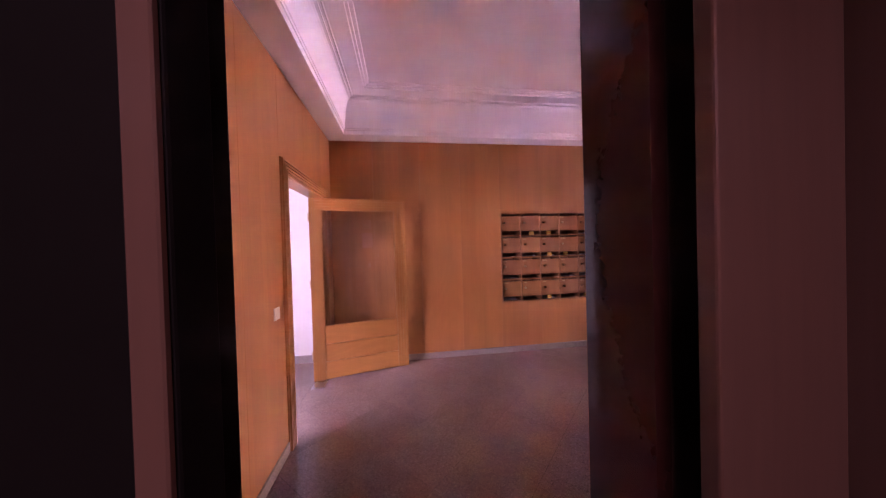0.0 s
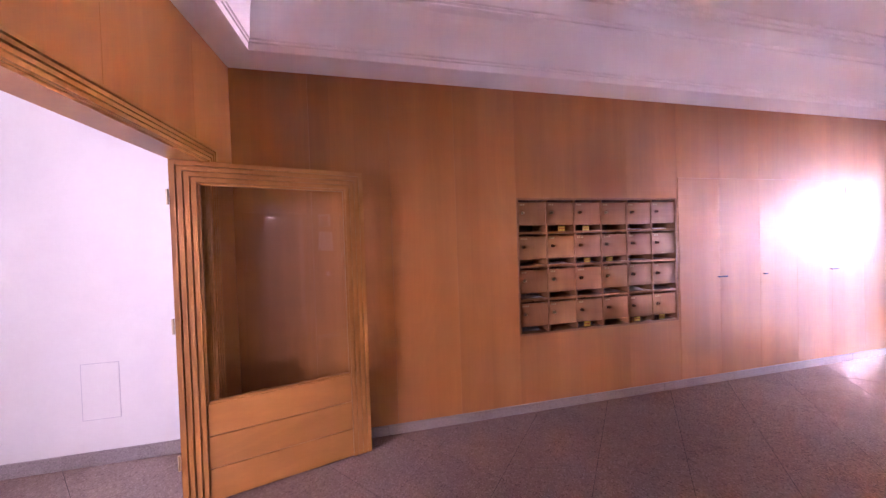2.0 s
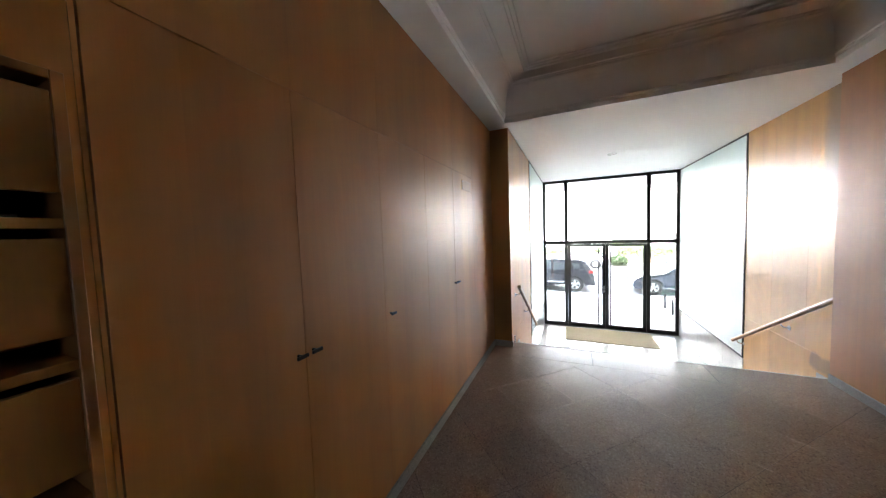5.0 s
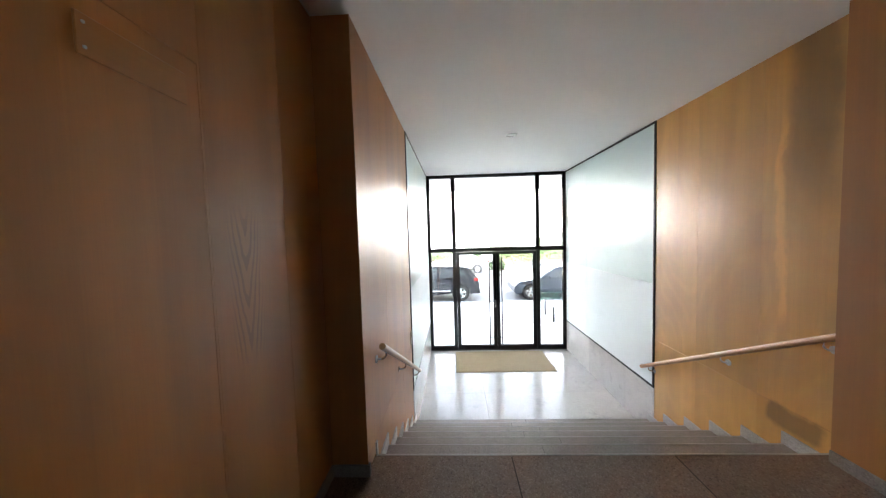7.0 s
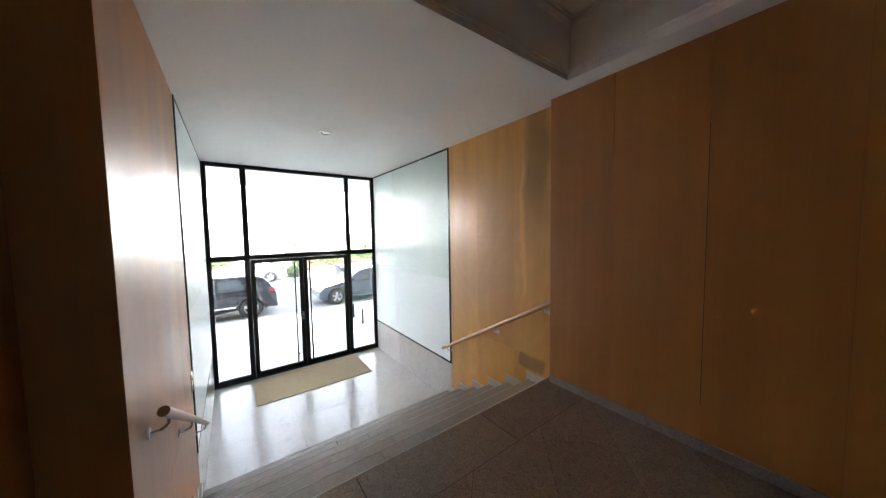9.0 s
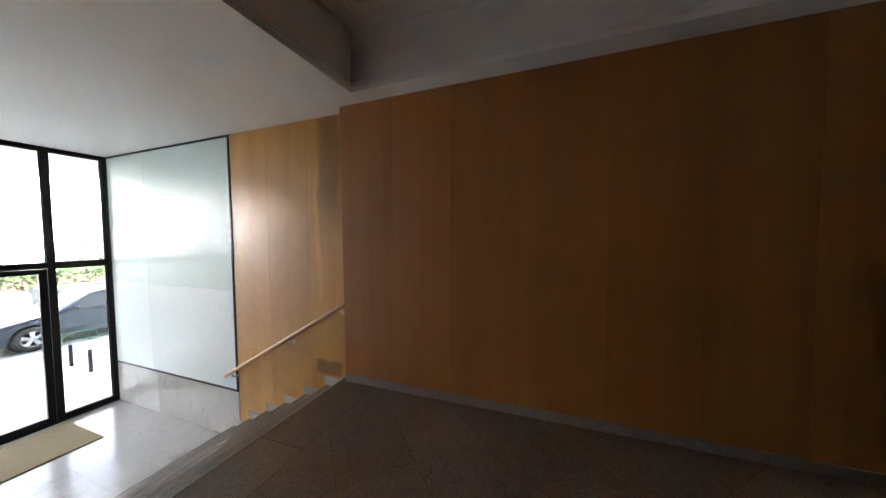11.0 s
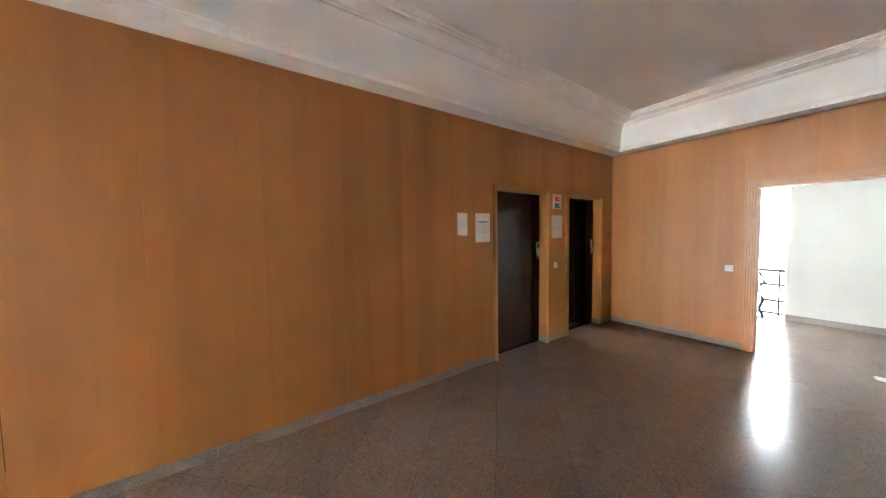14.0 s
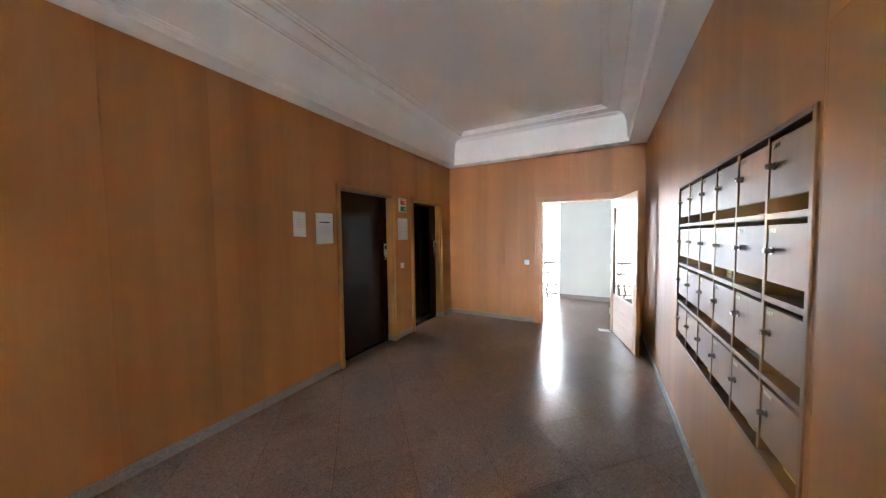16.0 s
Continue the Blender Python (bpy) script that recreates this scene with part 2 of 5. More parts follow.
DARK_METAL = plain("bronzed_metal", (0.018, 0.015, 0.014), (0.030, 0.025, 0.023), 0.35, 0.6, fine=90, bump=0.04)
LIFT_DARK = plain("lift_brown_enamel", (0.034, 0.010, 0.007), (0.046, 0.014, 0.010), 0.1, rough_var=0.03, scale=2.0, fine=50, bump=0.01, spec=0.4)
# lift parts left in the dark: their shade is put into this colour
LIFT_SHADED = plain("lift_panel_shaded", (0.007, 0.006, 0.005), (0.011, 0.009, 0.008), 0.7, fine=80, bump=0.05, spec=0.1)
LIFT_PANEL = plain("lift_laminate", (0.15, 0.075, 0.052), (0.19, 0.10, 0.07), 0.35, scale=2.0, fine=60, stretch=(1, 1, 0.05), bump=0.04)
LOCK_STEEL = plain("tarnished_steel", (0.40, 0.38, 0.36), (0.50, 0.48, 0.45), 0.16, 1.0, fine=120, bump=0.03)
STEEL = plain("brushed_steel", (0.52, 0.51, 0.50), (0.60, 0.59, 0.58), 0.28, 1.0, fine=120, bump=0.03)
BRASS = plain("worn_brass", (0.45, 0.36, 0.22), (0.58, 0.48, 0.32), 0.3, 1.0, fine=150, bump=0.05)
PAPER = plain("paper", (0.74, 0.73, 0.72), (0.80, 0.79, 0.78), 0.8, fine=80, bump=0.05)
INK = plain("ink", (0.05, 0.05, 0.055), (0.09, 0.09, 0.10), 0.7, bump=0)
PLASTIC = plain("white_plastic", (0.72, 0.71, 0.69), (0.78, 0.77, 0.75), 0.35, fine=50, bump=0.02)
RED = plain("sign_red", (0.55, 0.05, 0.04), (0.62, 0.07, 0.05), 0.45, bump=0)
GREEN = plain("sign_green", (0.02, 0.14, 0.08), (0.03, 0.18, 0.10), 0.45, bump=0)
YELLOW = plain("sticker_yellow", (0.72, 0.50, 0.06), (0.80, 0.58, 0.10), 0.5, bump=0)
HOLLOW = plain("box_inside", (0.055, 0.030, 0.018), (0.085, 0.046, 0.026), 0.7, fine=40)
BOX_BACK = plain("glossy_back_board", (0.09, 0.05, 0.03), (0.12, 0.066, 0.038), 0.09, fine=40, bump=0, rough_var=0.02)
GLASS = clear_glass("clear_glass", (0.97, 0.99, 0.98))
BACK_GLASS = plain("pale_green_back_painted_glass", (0.62, 0.71, 0.68), (0.66, 0.75, 0.72), 0.34, scale=1.0, fine=5, bump=0, rough_var=0.03, speck=0.015)
WHITE_GLASS = plain("white_back_painted_glass", (0.76, 0.81, 0.81), (0.80, 0.84, 0.84), 0.34, scale=1.0, fine=5, bump=0, rough_var=0.03, speck=0.015)
MAT_FIBRE = plain("coir_mat", (0.34, 0.26, 0.15), (0.44, 0.34, 0.21), 0.95, scale=14, fine=260, bump=0.8, dist=0.006)
PAVING = plain("paving", (0.64, 0.62, 0.59), (0.72, 0.70, 0.66), 0.85, scale=3, fine=40, bump=0.2)
KERB = plain("kerb_stone", (0.40, 0.39, 0.37), (0.48, 0.47, 0.44), 0.85, fine=50, bump=0.2)
ASPHALT = plain("asphalt", (0.16, 0.16, 0.165), (0.22, 0.22, 0.22), 0.9, scale=0.6, fine=90, bump=0.5, dist=0.01)
FACADE = plain("facade_paint", (0.70, 0.69, 0.66), (0.78, 0.77, 0.74), 0.85, scale=0.5, fine=12, bump=0.1)
RUBBER = plain("tyre_rubber", (0.016, 0.016, 0.017), (0.028, 0.028, 0.03), 0.8, fine=80)
CAR_BLACK = plain("dark_car_paint", (0.020, 0.022, 0.028), (0.026, 0.028, 0.035), 0.25, 0.0, bump=0, coat=0.4, spec=0.4)
CAR_BLUE = plain("blue_grey_car_paint", (0.034, 0.042, 0.058), (0.042, 0.052, 0.070), 0.28, 0.0, bump=0, coat=0.2, spec=0.3)
CAR_SILVER = plain("silver_car_paint", (0.52, 0.53, 0.54), (0.58, 0.59, 0.60), 0.28, 0.5, bump=0, coat=1.0)
CAR_GLASS = plain("car_window", (0.05, 0.056, 0.062), (0.07, 0.078, 0.085), 0.05, bump=0, rough_var=0.02)
LAMP_RED = plain("tail_lamp", (0.30, 0.012, 0.01), (0.36, 0.02, 0.015), 0.2, bump=0)
LAMP_CLEAR = plain("head_lamp", (0.6, 0.62, 0.64), (0.7, 0.72, 0.74), 0.1, bump=0)
LEAF = leaf_mat("hedge_leaf", (0.055, 0.085, 0.030), (0.10, 0.13, 0.055))
BARK = plain("bark", (0.10, 0.07, 0.05), (0.15, 0.11, 0.08), 0.9, fine=40, bump=0.6)
GREEN_WIRE = plain("green_wire", (0.03, 0.16, 0.10), (0.05, 0.20, 0.13), 0.5, bump=0)
BIN_GREY = plain("bin_plastic", (0.06, 0.065, 0.07), (0.09, 0.095, 0.10), 0.55, fine=40)
SOIL = plain("soil", (0.06, 0.04, 0.03), (0.10, 0.07, 0.05), 0.95)
IRON = plain("black_iron", (0.014, 0.014, 0.016), (0.024, 0.024, 0.026), 0.45, 0.5, fine=70)


# ---- helpers for meshes ----
def bx(bm, x0, x1, y0, y1, z0, z1, bevel=0.0, seg=2):
    r = bmesh.ops.create_cube(bm, size=1.0)
    vs = r["verts"]
    for v in vs:
        v.co = Vector(((x0 + x1) / 2 + v.co.x * (x1 - x0), (y0 + y1) / 2 + v.co.y * (y1 - y0), (z0 + z1) / 2 + v.co.z * (z1 - z0)))
    if bevel:
        es = list({e for v in vs for e in v.link_edges})
        bmesh.ops.bevel(bm, geom=es, offset=bevel, segments=seg, affect="EDGES", profile=0.5)
    return bm


def box(x0, x1, y0, y1, z0, z1, bevel=0.0, seg=2):
    return bx(bmesh.new(), x0, x1, y0, y1, z0, z1, bevel, seg)


def rod(bm, a, b, r, seg=12, r2=None):
    a, b = Vector(a), Vector(b)
    d = b - a
    m = Matrix.Translation((a + b) / 2) @ d.to_track_quat("Z", "Y").to_matrix().to_4x4()
    bmesh.ops.create_cone(bm, cap_ends=True, segments=seg, radius1=r, radius2=r if r2 is None else r2, depth=d.length, matrix=m)
    return bm


def tube(bm, pts, r, seg=10):
    """A bent round bar along the points."""
    pts = [Vector(p) for p in pts]
    rings = []
    for i, p in enumerate(pts):
        d = (pts[min(i + 1, len(pts) - 1)] - pts[max(i - 1, 0)]).normalized()
        q = d.to_track_quat("Z", "Y")
        rings.append([bm.verts.new(p + q @ Vector((r * math.cos(2 * math.pi * k / seg), r * math.sin(2 * math.pi * k / seg), 0))) for k in range(seg)])
    for a, b in zip(rings, rings[1:]):
        for k in range(seg):
            bm.faces.new((a[k], a[(k + 1) % seg], b[(k + 1) % seg], b[k]))
    bm.faces.new(rings[0][::-1])
    bm.faces.new(rings[-1])
    return bm


def prism(bm, outline, place, depth):
    """An outline (2D) as a solid; place(u, v, w) gives the point, w from 0 to depth."""
    n = len(outline)
    a = [bm.verts.new(place(u, v, 0.0)) for u, v in outline]
    b = [bm.verts.new(place(u, v, depth)) for u, v in outline]
    fs = [bm.faces.new(a), bm.faces.new(b[::-1])]
    for i in range(n):
        fs.append(bm.faces.new((a[i], b[i], b[(i + 1) % n], a[(i + 1) % n])))
    bmesh.ops.recalc_face_normals(bm, faces=fs)
    return bm


def to_mesh(name, bm, material, smooth=False):
    me = bpy.data.meshes.new(name)
    bm.normal_update()
    bm.to_mesh(me)
    bm.free()
    me.materials.append(material)
    if smooth:
        for p in me.polygons:
            p.use_smooth = True
    return me


def thing(name, at, label, category, group="", kind="", turn=0.0):
    ob = new(name)
    ob.empty_display_size = 0.1
    ob.matrix_basis = pose(at[0], at[1], at[2], 0, 0, turn)
    return tagged(ob, label, category, group, kind)


def part(name, bm, material, parent, label="", smooth=False, local=False):
    """One mesh object under a thing or a part; its mesh is in world metres unless local."""
    ob = new(name, bm if isinstance(bm, bpy.types.Mesh) else to_mesh(name, bm, material, smooth))
    ob.parent = parent
    if parent.parent is None and not local:
        ob.matrix_parent_inverse = parent.matrix_basis.inverted()
    return tagged(ob, label)


def solid(name, bm, material, label, category, group="", kind="", smooth=False):
    return tagged(new(name, to_mesh(name, bm, material, smooth)), label, category, group, kind)


def cuts(u0, u1, v0, v1, holes):
    """The rectangles that are left of a rectangle with rectangular holes."""
    us = sorted({u0, u1, *(min(max(h[i], u0), u1) for h in holes for i in (0, 1))})
    vs = sorted({v0, v1, *(min(max(h[i], v0), v1) for h in holes for i in (2, 3))})
    for a, b in zip(us, us[1:]):
        run = None
        for c, d in zip(vs, vs[1:]):
            um, vm = (a + b) / 2, (c + d) / 2
            free = not any(h[0] < um < h[1] and h[2] < vm < h[3] for h in holes)
            if free:
                run = [run[0], d] if run else [c, d]
            elif run:
                yield a, b, run[0], run[1]
                run = None
        if run:
            yield a, b, run[0], run[1]


def wall_x(name, x0, x1, y0, y1, z0, z1, holes, material, label):
    """A wall that runs along x, with holes (x0, x1, z0, z1)."""
    bm = bmesh.new()
    for a, b, c, d in cuts(x0, x1, z0, z1, holes):
        bx(bm, a, b, y0, y1, c, d)
    return solid(name, bm, material, label, "wall", kind="structure")


def wall_y(name, y0, y1, x0, x1, z0, z1, holes, material, label):
    bm = bmesh.new()
    for a, b, c, d in cuts(y0, y1, z0, z1, holes):
        bx(bm, x0, x1, a, b, c, d)
    return solid(name, bm, material, label, "wall", kind="structure")


GAP = 0.0006


def sheets_x(wall, seams, y0, y1, z0, z1, holes, material):
    """Veneer sheets on a wall that runs along x, with fine open joints."""
    for a, b in zip(seams, seams[1:]):
        bm = bmesh.new()
        for p, q, r, s in cuts(a + GAP, b - GAP, z0, z1, holes):
            bx(bm, p, q, y0, y1, r, s)
        if bm.verts:
            part("veneer_panel", bm, material, wall)
        else:
            bm.free()


def sheets_y(wall, seams, x0, x1, z0, z1, holes, material):
    for a, b in zip(seams, seams[1:]):
        bm = bmesh.new()
        for p, q, r, s in cuts(a + GAP, b - GAP, z0, z1, holes):
            bx(bm, x0, x1, p, q, r, s)
        if bm.verts:
            part("veneer_panel", bm, material, wall)
        else:
            bm.free()



# ---- the large structure ----
W, N, S, SOF, CEIL = -1.05, 3.78, 0.56, 2.86, 3.315
STEPS, GOING, RISE, EDGE = 7, 0.32, 0.1690, 6.65
LOW = -RISE * STEPS

floor = solid("floor", bx(bx(box(-3.40, 6.64, 0.36, 3.98, -0.25, -0.0008), -3.40, -1.2, -0.3, 0.36, -0.25, -0.0008), -0.8, 0.55, 0.30, 0.36, -0.25, -0.006), JOINT,
              "speckled grey-brown stone tile floor laid diagonally, polished and worn", "floor", kind="structure")
low_floor = solid("floor_entrance", box(8.57, 11.62, 0.30, 3.66, LOW - 0.2, LOW - 0.005), JOINT,
                  "pale polished stone floor of the entrance", "floor", kind="structure")

BOX_HOLE = (1.17, 2.90, 0.688, 1.917)
wall_north = wall_x("wall_north", -1.2, 6.5, 3.80, 4.06, -0.25, 3.32, [BOX_HOLE], HOLLOW, "lobby wall faced with orange-brown wood veneer")
DOOR_HOLE = (2.31, 3.44, -0.3, 2.09)
wall_west = wall_y("wall_west", -0.3, 3.80, -1.2, -1.07, -0.25, 3.32, [DOOR_HOLE], STAIR_PLASTER, "lobby end wall faced with orange-brown wood veneer")
LIFT_HOLES = [(0.77, 1.75, -0.3, 2.12), (-0.65, 0.272, -0.3, 2.12)]
wall_south = wall_x("wall_south", -1.07, 6.58, 0.36, 0.54, -0.25, 3.32, LIFT_HOLES, HOLLOW, "long lobby wall faced with orange-brown wood veneer")
wall_hall_n = wall_x("wall_entrance_north", 6.50, 11.62, 3.567, 3.80, LOW - 0.2, 2.9, [], HOLLOW, "entrance side wall with veneer, pale glass and stone")
wall_hall_s = wall_x("wall_entrance_south", 6.58, 11.62, 0.16, 0.40, LOW - 0.2, 2.9, [], HOLLOW, "entrance side wall with veneer, pale glass and stone")

# ceiling, with the tray in the lobby
cm = bmesh.new()
bx(cm, -1.2, 6.6, 0.36, 4.06, CEIL, 3.42)
bx(cm, -1.2, -0.83, 0.36, 4.06, SOF, CEIL)
bx(cm, -0.83, 6.305, 0.36, 0.765, SOF, CEIL)
bx(cm, -0.83, 6.305, 3.555, 4.06, SOF, CEIL)
bx(cm, 6.305, 6.6, 0.36, 4.06, SOF, CEIL)
bx(cm, 6.6, 11.62, 0.16, 3.80, SOF, 3.0)
solid("ceiling", cm, PLASTER, "white plaster ceiling with a sunk tray", "ceiling", kind="structure")

# moulded cornice round the tray
prof = [(0.0, 2.858), (0.006, 2.858), (0.006, 2.905), (0.016, 2.909), (0.016, 2.922), (0.026, 2.928)]
for k in range(1, 9):
    a = k / 8 * math.pi / 2
    prof.append((0.028 + 0.075 * (1 - math.cos(a)), 2.93 + 0.31 * math.sin(a)))
prof += [(0.112, 3.242), (0.112, 3.254), (0.128, 3.258), (0.138, 3.252), (0.145, 3.262), (0.285, 3.268), (0.290, 3.284), (0.312, 3.286),
         (0.316, 3.298), (0.345, 3.300), (0.350, 3.314)]
cb = bmesh.new()
loops = []
for d, z in prof:
    loops.append([cb.verts.new(p) for p in ((-0.83 + d, 0.765 + d, z), (6.305 - d, 0.765 + d, z), (6.305 - d, 3.555 - d, z), (-0.83 + d, 3.555 - d, z))])
for a, b in zip(loops, loops[1:]):
    for k in range(4):
        cb.faces.new((a[k], b[k], b[(k + 1) % 4], a[(k + 1) % 4]))
bmesh.ops.recalc_face_normals(cb, faces=cb.faces[:])
solid("cornice", cb, PLASTER, "white moulded plaster cornice round the ceiling tray", "cornice", kind="structure")

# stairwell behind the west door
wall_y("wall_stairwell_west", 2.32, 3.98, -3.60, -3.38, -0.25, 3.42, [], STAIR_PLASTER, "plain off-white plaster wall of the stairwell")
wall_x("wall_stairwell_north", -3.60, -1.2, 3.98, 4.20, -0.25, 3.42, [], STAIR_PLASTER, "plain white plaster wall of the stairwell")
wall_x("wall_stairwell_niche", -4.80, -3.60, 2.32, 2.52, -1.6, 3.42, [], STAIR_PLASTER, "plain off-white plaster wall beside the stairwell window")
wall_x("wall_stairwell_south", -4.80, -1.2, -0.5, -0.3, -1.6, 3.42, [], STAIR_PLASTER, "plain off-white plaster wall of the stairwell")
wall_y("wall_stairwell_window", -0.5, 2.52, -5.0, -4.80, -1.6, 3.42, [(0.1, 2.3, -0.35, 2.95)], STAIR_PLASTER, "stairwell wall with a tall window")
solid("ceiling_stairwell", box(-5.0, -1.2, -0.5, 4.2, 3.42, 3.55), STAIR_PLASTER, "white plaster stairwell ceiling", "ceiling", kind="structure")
solid("floor_half_landing", box(-4.80, -3.40, -0.5, 2.32, -1.7, -1.35), STEP_STONE, "stone half landing of the stairs below", "floor", kind="structure")

win = tagged(new("window_1"), "tall stairwell window with a thin grey frame", "window", kind="structure")
win.matrix_basis = pose(-4.9, 1.2, -0.35)
wf = bmesh.new()
for a, b, c, d in cuts(0.1, 2.3, -0.35, 2.95, [(0.15, 1.17, -0.3, 1.2), (1.23, 2.25, -0.3, 1.2), (0.15, 1.17, 1.26, 2.9), (1.23, 2.25, 1.26, 2.9)]):
    bx(wf, -4.93, -4.87, a, b, c, d)
part("window_frame", wf, PLASTIC, win)
for a, b, c, d in ((0.15, 1.17, -0.3, 1.2), (1.23, 2.25, -0.3, 1.2), (0.15, 1.17, 1.26, 2.9), (1.23, 2.25, 1.26, 2.9)):
    o = part("pane", box(-4.905, -4.897, a, b, c, d), GLASS, win)
    o.visible_shadow = False

# closed ground round the lift shafts
solid("wall_shaft", bx(bx(bx(bx(box(-0.90, 2.0, -1.4, -1.25, -0.25, 3.42), -1.07, -0.90, -1.4, 0.36, -0.25, 3.42), 1.95, 2.1, -1.4, 0.36, -0.25, 3.42),
      0.60, 0.68, -1.25, 0.36, -0.25, 3.42), -0.9, 2.0, -1.25, 0.36, 2.6, 2.7), LIFT_DARK, "dark lift shaft walls", "wall", kind="structure")

# ---- stairs down to the entrance ----
stairs = thing("stairs", (7.6, 2.0, LOW), "seven worn stone steps down to the street entrance", "stairs", kind="structure")
for k in range(STEPS):
    z = -RISE * k
    x = EDGE + GOING * k
    part("riser", box(x - 0.03, x, 0.42, 3.545, z - RISE - (0.1 if k == STEPS - 1 else 0), z - 0.031), STEP_STONE, stairs)
    if k == 0:
        continue
    for a, b in ((0.42, 2.05 + 0.25 * (k % 2)), (2.05 + 0.25 * (k % 2), 3.545)):
        part("tread", box(x - GOING - 0.002, x + 0.008, a + 0.0015, b - 0.0015, z - 0.03, z, 0.002, 1), STEP_STONE, stairs)
    part("nosing", box(x + 0.008, x + 0.022, 0.421, 3.544, z - 0.03, z + 0.001, 0.006), NOSING, stairs, "edge of the step, worn and coloured paler for the light it catches")
    part("step_core", box(x - GOING, x - 0.03, 0.42, 3.545, LOW - 0.1, z - 0.031), JOINT, stairs)
part("step_core", box(6.40, EDGE - 0.03, 0.42, 3.60, LOW - 0.1, -0.26), JOINT, stairs)

# ---- veneer on the walls ----
def seam_run(a, b, step, start=None):
    out = [a]
    x = start if start is not None else a + step
    while x < b - 0.08:
        out.append(x)
        x += step
    return out + [b]


CUP = (2.925, 5.65, 0.08, 2.12)
sheets_x(wall_north, [W, -0.52, 0.08, 0.62, 1.17, 1.75, 2.32, 2.915, 3.46, 4.0, 4.56, 5.1, 5.66], N, 3.80, 0.075, SOF, [BOX_HOLE, CUP], WOOD)
sheets_x(wall_north, [5.66, 6.1, 6.48], N, 3.80, 0.075, SOF, [], WOOD_FIGURED)
bk = bmesh.new()
for a, b, c, d in cuts(S, 3.79, 0.0, SOF, [DOOR_HOLE]):
    bx(bk, W - 0.0198, W - 0.0185, a, b, c, d)
part("backing", bk, HOLLOW, wall_west)
sheets_y(wall_west, [S, 1.12, 1.66, 2.2, 2.78, 3.36, N], W - 0.018, W, 0.075, SOF, [DOOR_HOLE], WOOD)
sheets_x(wall_south, [W, -0.6, 0.5, 1.235, 1.8, 2.4, 3.0, 3.57, 4.16, 4.8, 5.40, 6.005, 6.60], 0.54, S, 0.075, SOF, LIFT_HOLES, WOOD)
cr = box(5.3982, 5.4018, S - 0.001, S + 0.0006, 0.33, 2.28)
bx(cr, 6.0035, 6.0060, S - 0.001, S + 0.0006, 2.18, SOF)
part("open_joint", cr, HOLLOW, wall_south, "dark sprung joint between two veneer sheets")
part("veneer_panel", box(6.58, 6.60, 0.42, 0.5395, -0.1, SOF), WOOD, wall_south)
part("veneer_panel", box(6.48, 6.4995, 3.545, 3.7795, 0.0, SOF), WOOD, wall_hall_n)
# entrance walls: stepped lower edge follows the stairs
GLASS_X = 8.49


def stepped(wall, y0, y1, seams, split, wood):
    for a, b in zip(seams, seams[1:]):
        lo = bmesh.new()
        up = bmesh.new()
        bx(up, a + GAP, b - GAP, y0, y1, split + 0.001, SOF)
        xs = sorted({a + GAP, b - GAP, *(EDGE + GOING * k + 0.02 for k in range(STEPS) if a < EDGE + GOING * k + 0.02 < b)})
        for p, q in zip(xs, xs[1:]):
            k = max(0, math.floor(((p + q) / 2 - EDGE - 0.02) / GOING) + 1)
            bx(lo, p, q, y0, y1, -RISE * min(k, STEPS) + 0.02, split - 0.001)
        part("veneer_panel", up, wood, wall)
        part("veneer_panel", lo, wood, wall)


# paler than WOOD: the stronger light on this wall is in its colours
WOOD_HALL_LIT = veneer("entrance_veneer_lit", (0.52, 0.245, 0.045), (0.70, 0.36, 0.085), 0.33, tint=0.06, stained=True)
stepped(wall_hall_s, 0.40, 0.42, [6.60, 7.2, 7.83, GLASS_X - 0.03], 0.115, WOOD_HALL_LIT)
stepped(wall_hall_n, 3.545, 3.567, [6.50, 7.15, 7.8, GLASS_X - 0.03], 0.115, WOOD)

# stone skirting that steps down beside the stairs
for wall, ya, yb in ((wall_hall_s, 0.42, 0.432), (wall_hall_n, 3.533, 3.545)):
    for k in range(1, STEPS + 1):
        x = EDGE + GOING * (k - 1)
        z = -RISE * k
        end = x + GOING if k < STEPS else GLASS_X
        if k < STEPS:
            bm = bmesh.new()
            prism(bm, [(x + 0.002, z), (end + 0.018, z), (end + 0.018, z + 0.095), (x + 0.03, z + 0.095), (x + 0.03, z + RISE + 0.095), (x + 0.002, z + RISE + 0.095)],
                  lambda u, v, w: (u, ya + w, v), yb - ya)
            part("skirting_piece", bm, STEP_SKIRT_LIT, wall)

# straight skirting
skirt = thing("baseboard", (2, 0.6, 0), "low speckled grey stone skirting along the walls", "skirting", kind="structure")
for a, b in ((-1.05, 0.0), (0.0, 0.9), (0.9, 1.8), (1.8, 2.7), (2.7, 3.6), (3.6, 4.5), (4.5, 5.4), (5.4, 6.3), (6.3, 6.48)):
    part("skirting_piece", box(a + 0.001, b - 0.001, N - 0.012, 3.798, 0, 0.078, 0.002, 1), SKIRT, skirt)
for a, b in ((-1.05, -0.698), (0.32, 0.722), (1.798, 2.7), (2.7, 3.6), (3.6, 4.5), (4.5, 5.4), (5.4, 6.60)):
    part("skirting_piece", box(a + 0.001, b - 0.001, 0.542, S + 0.012, 0, 0.078, 0.002, 1), SKIRT, skirt)
for a, b in ((S + 0.012, 1.4), (1.4, 2.205), (3.545, 3.767)):
    part("skirting_piece", box(W - 0.018, W + 0.012, a + 0.001, b - 0.001, 0, 0.078, 0.002, 1), SKIRT, skirt)
part("skirting_piece", box(6.468, 6.50, 3.533, 3.766, 0, 0.078, 0.002, 1), SKIRT, skirt)
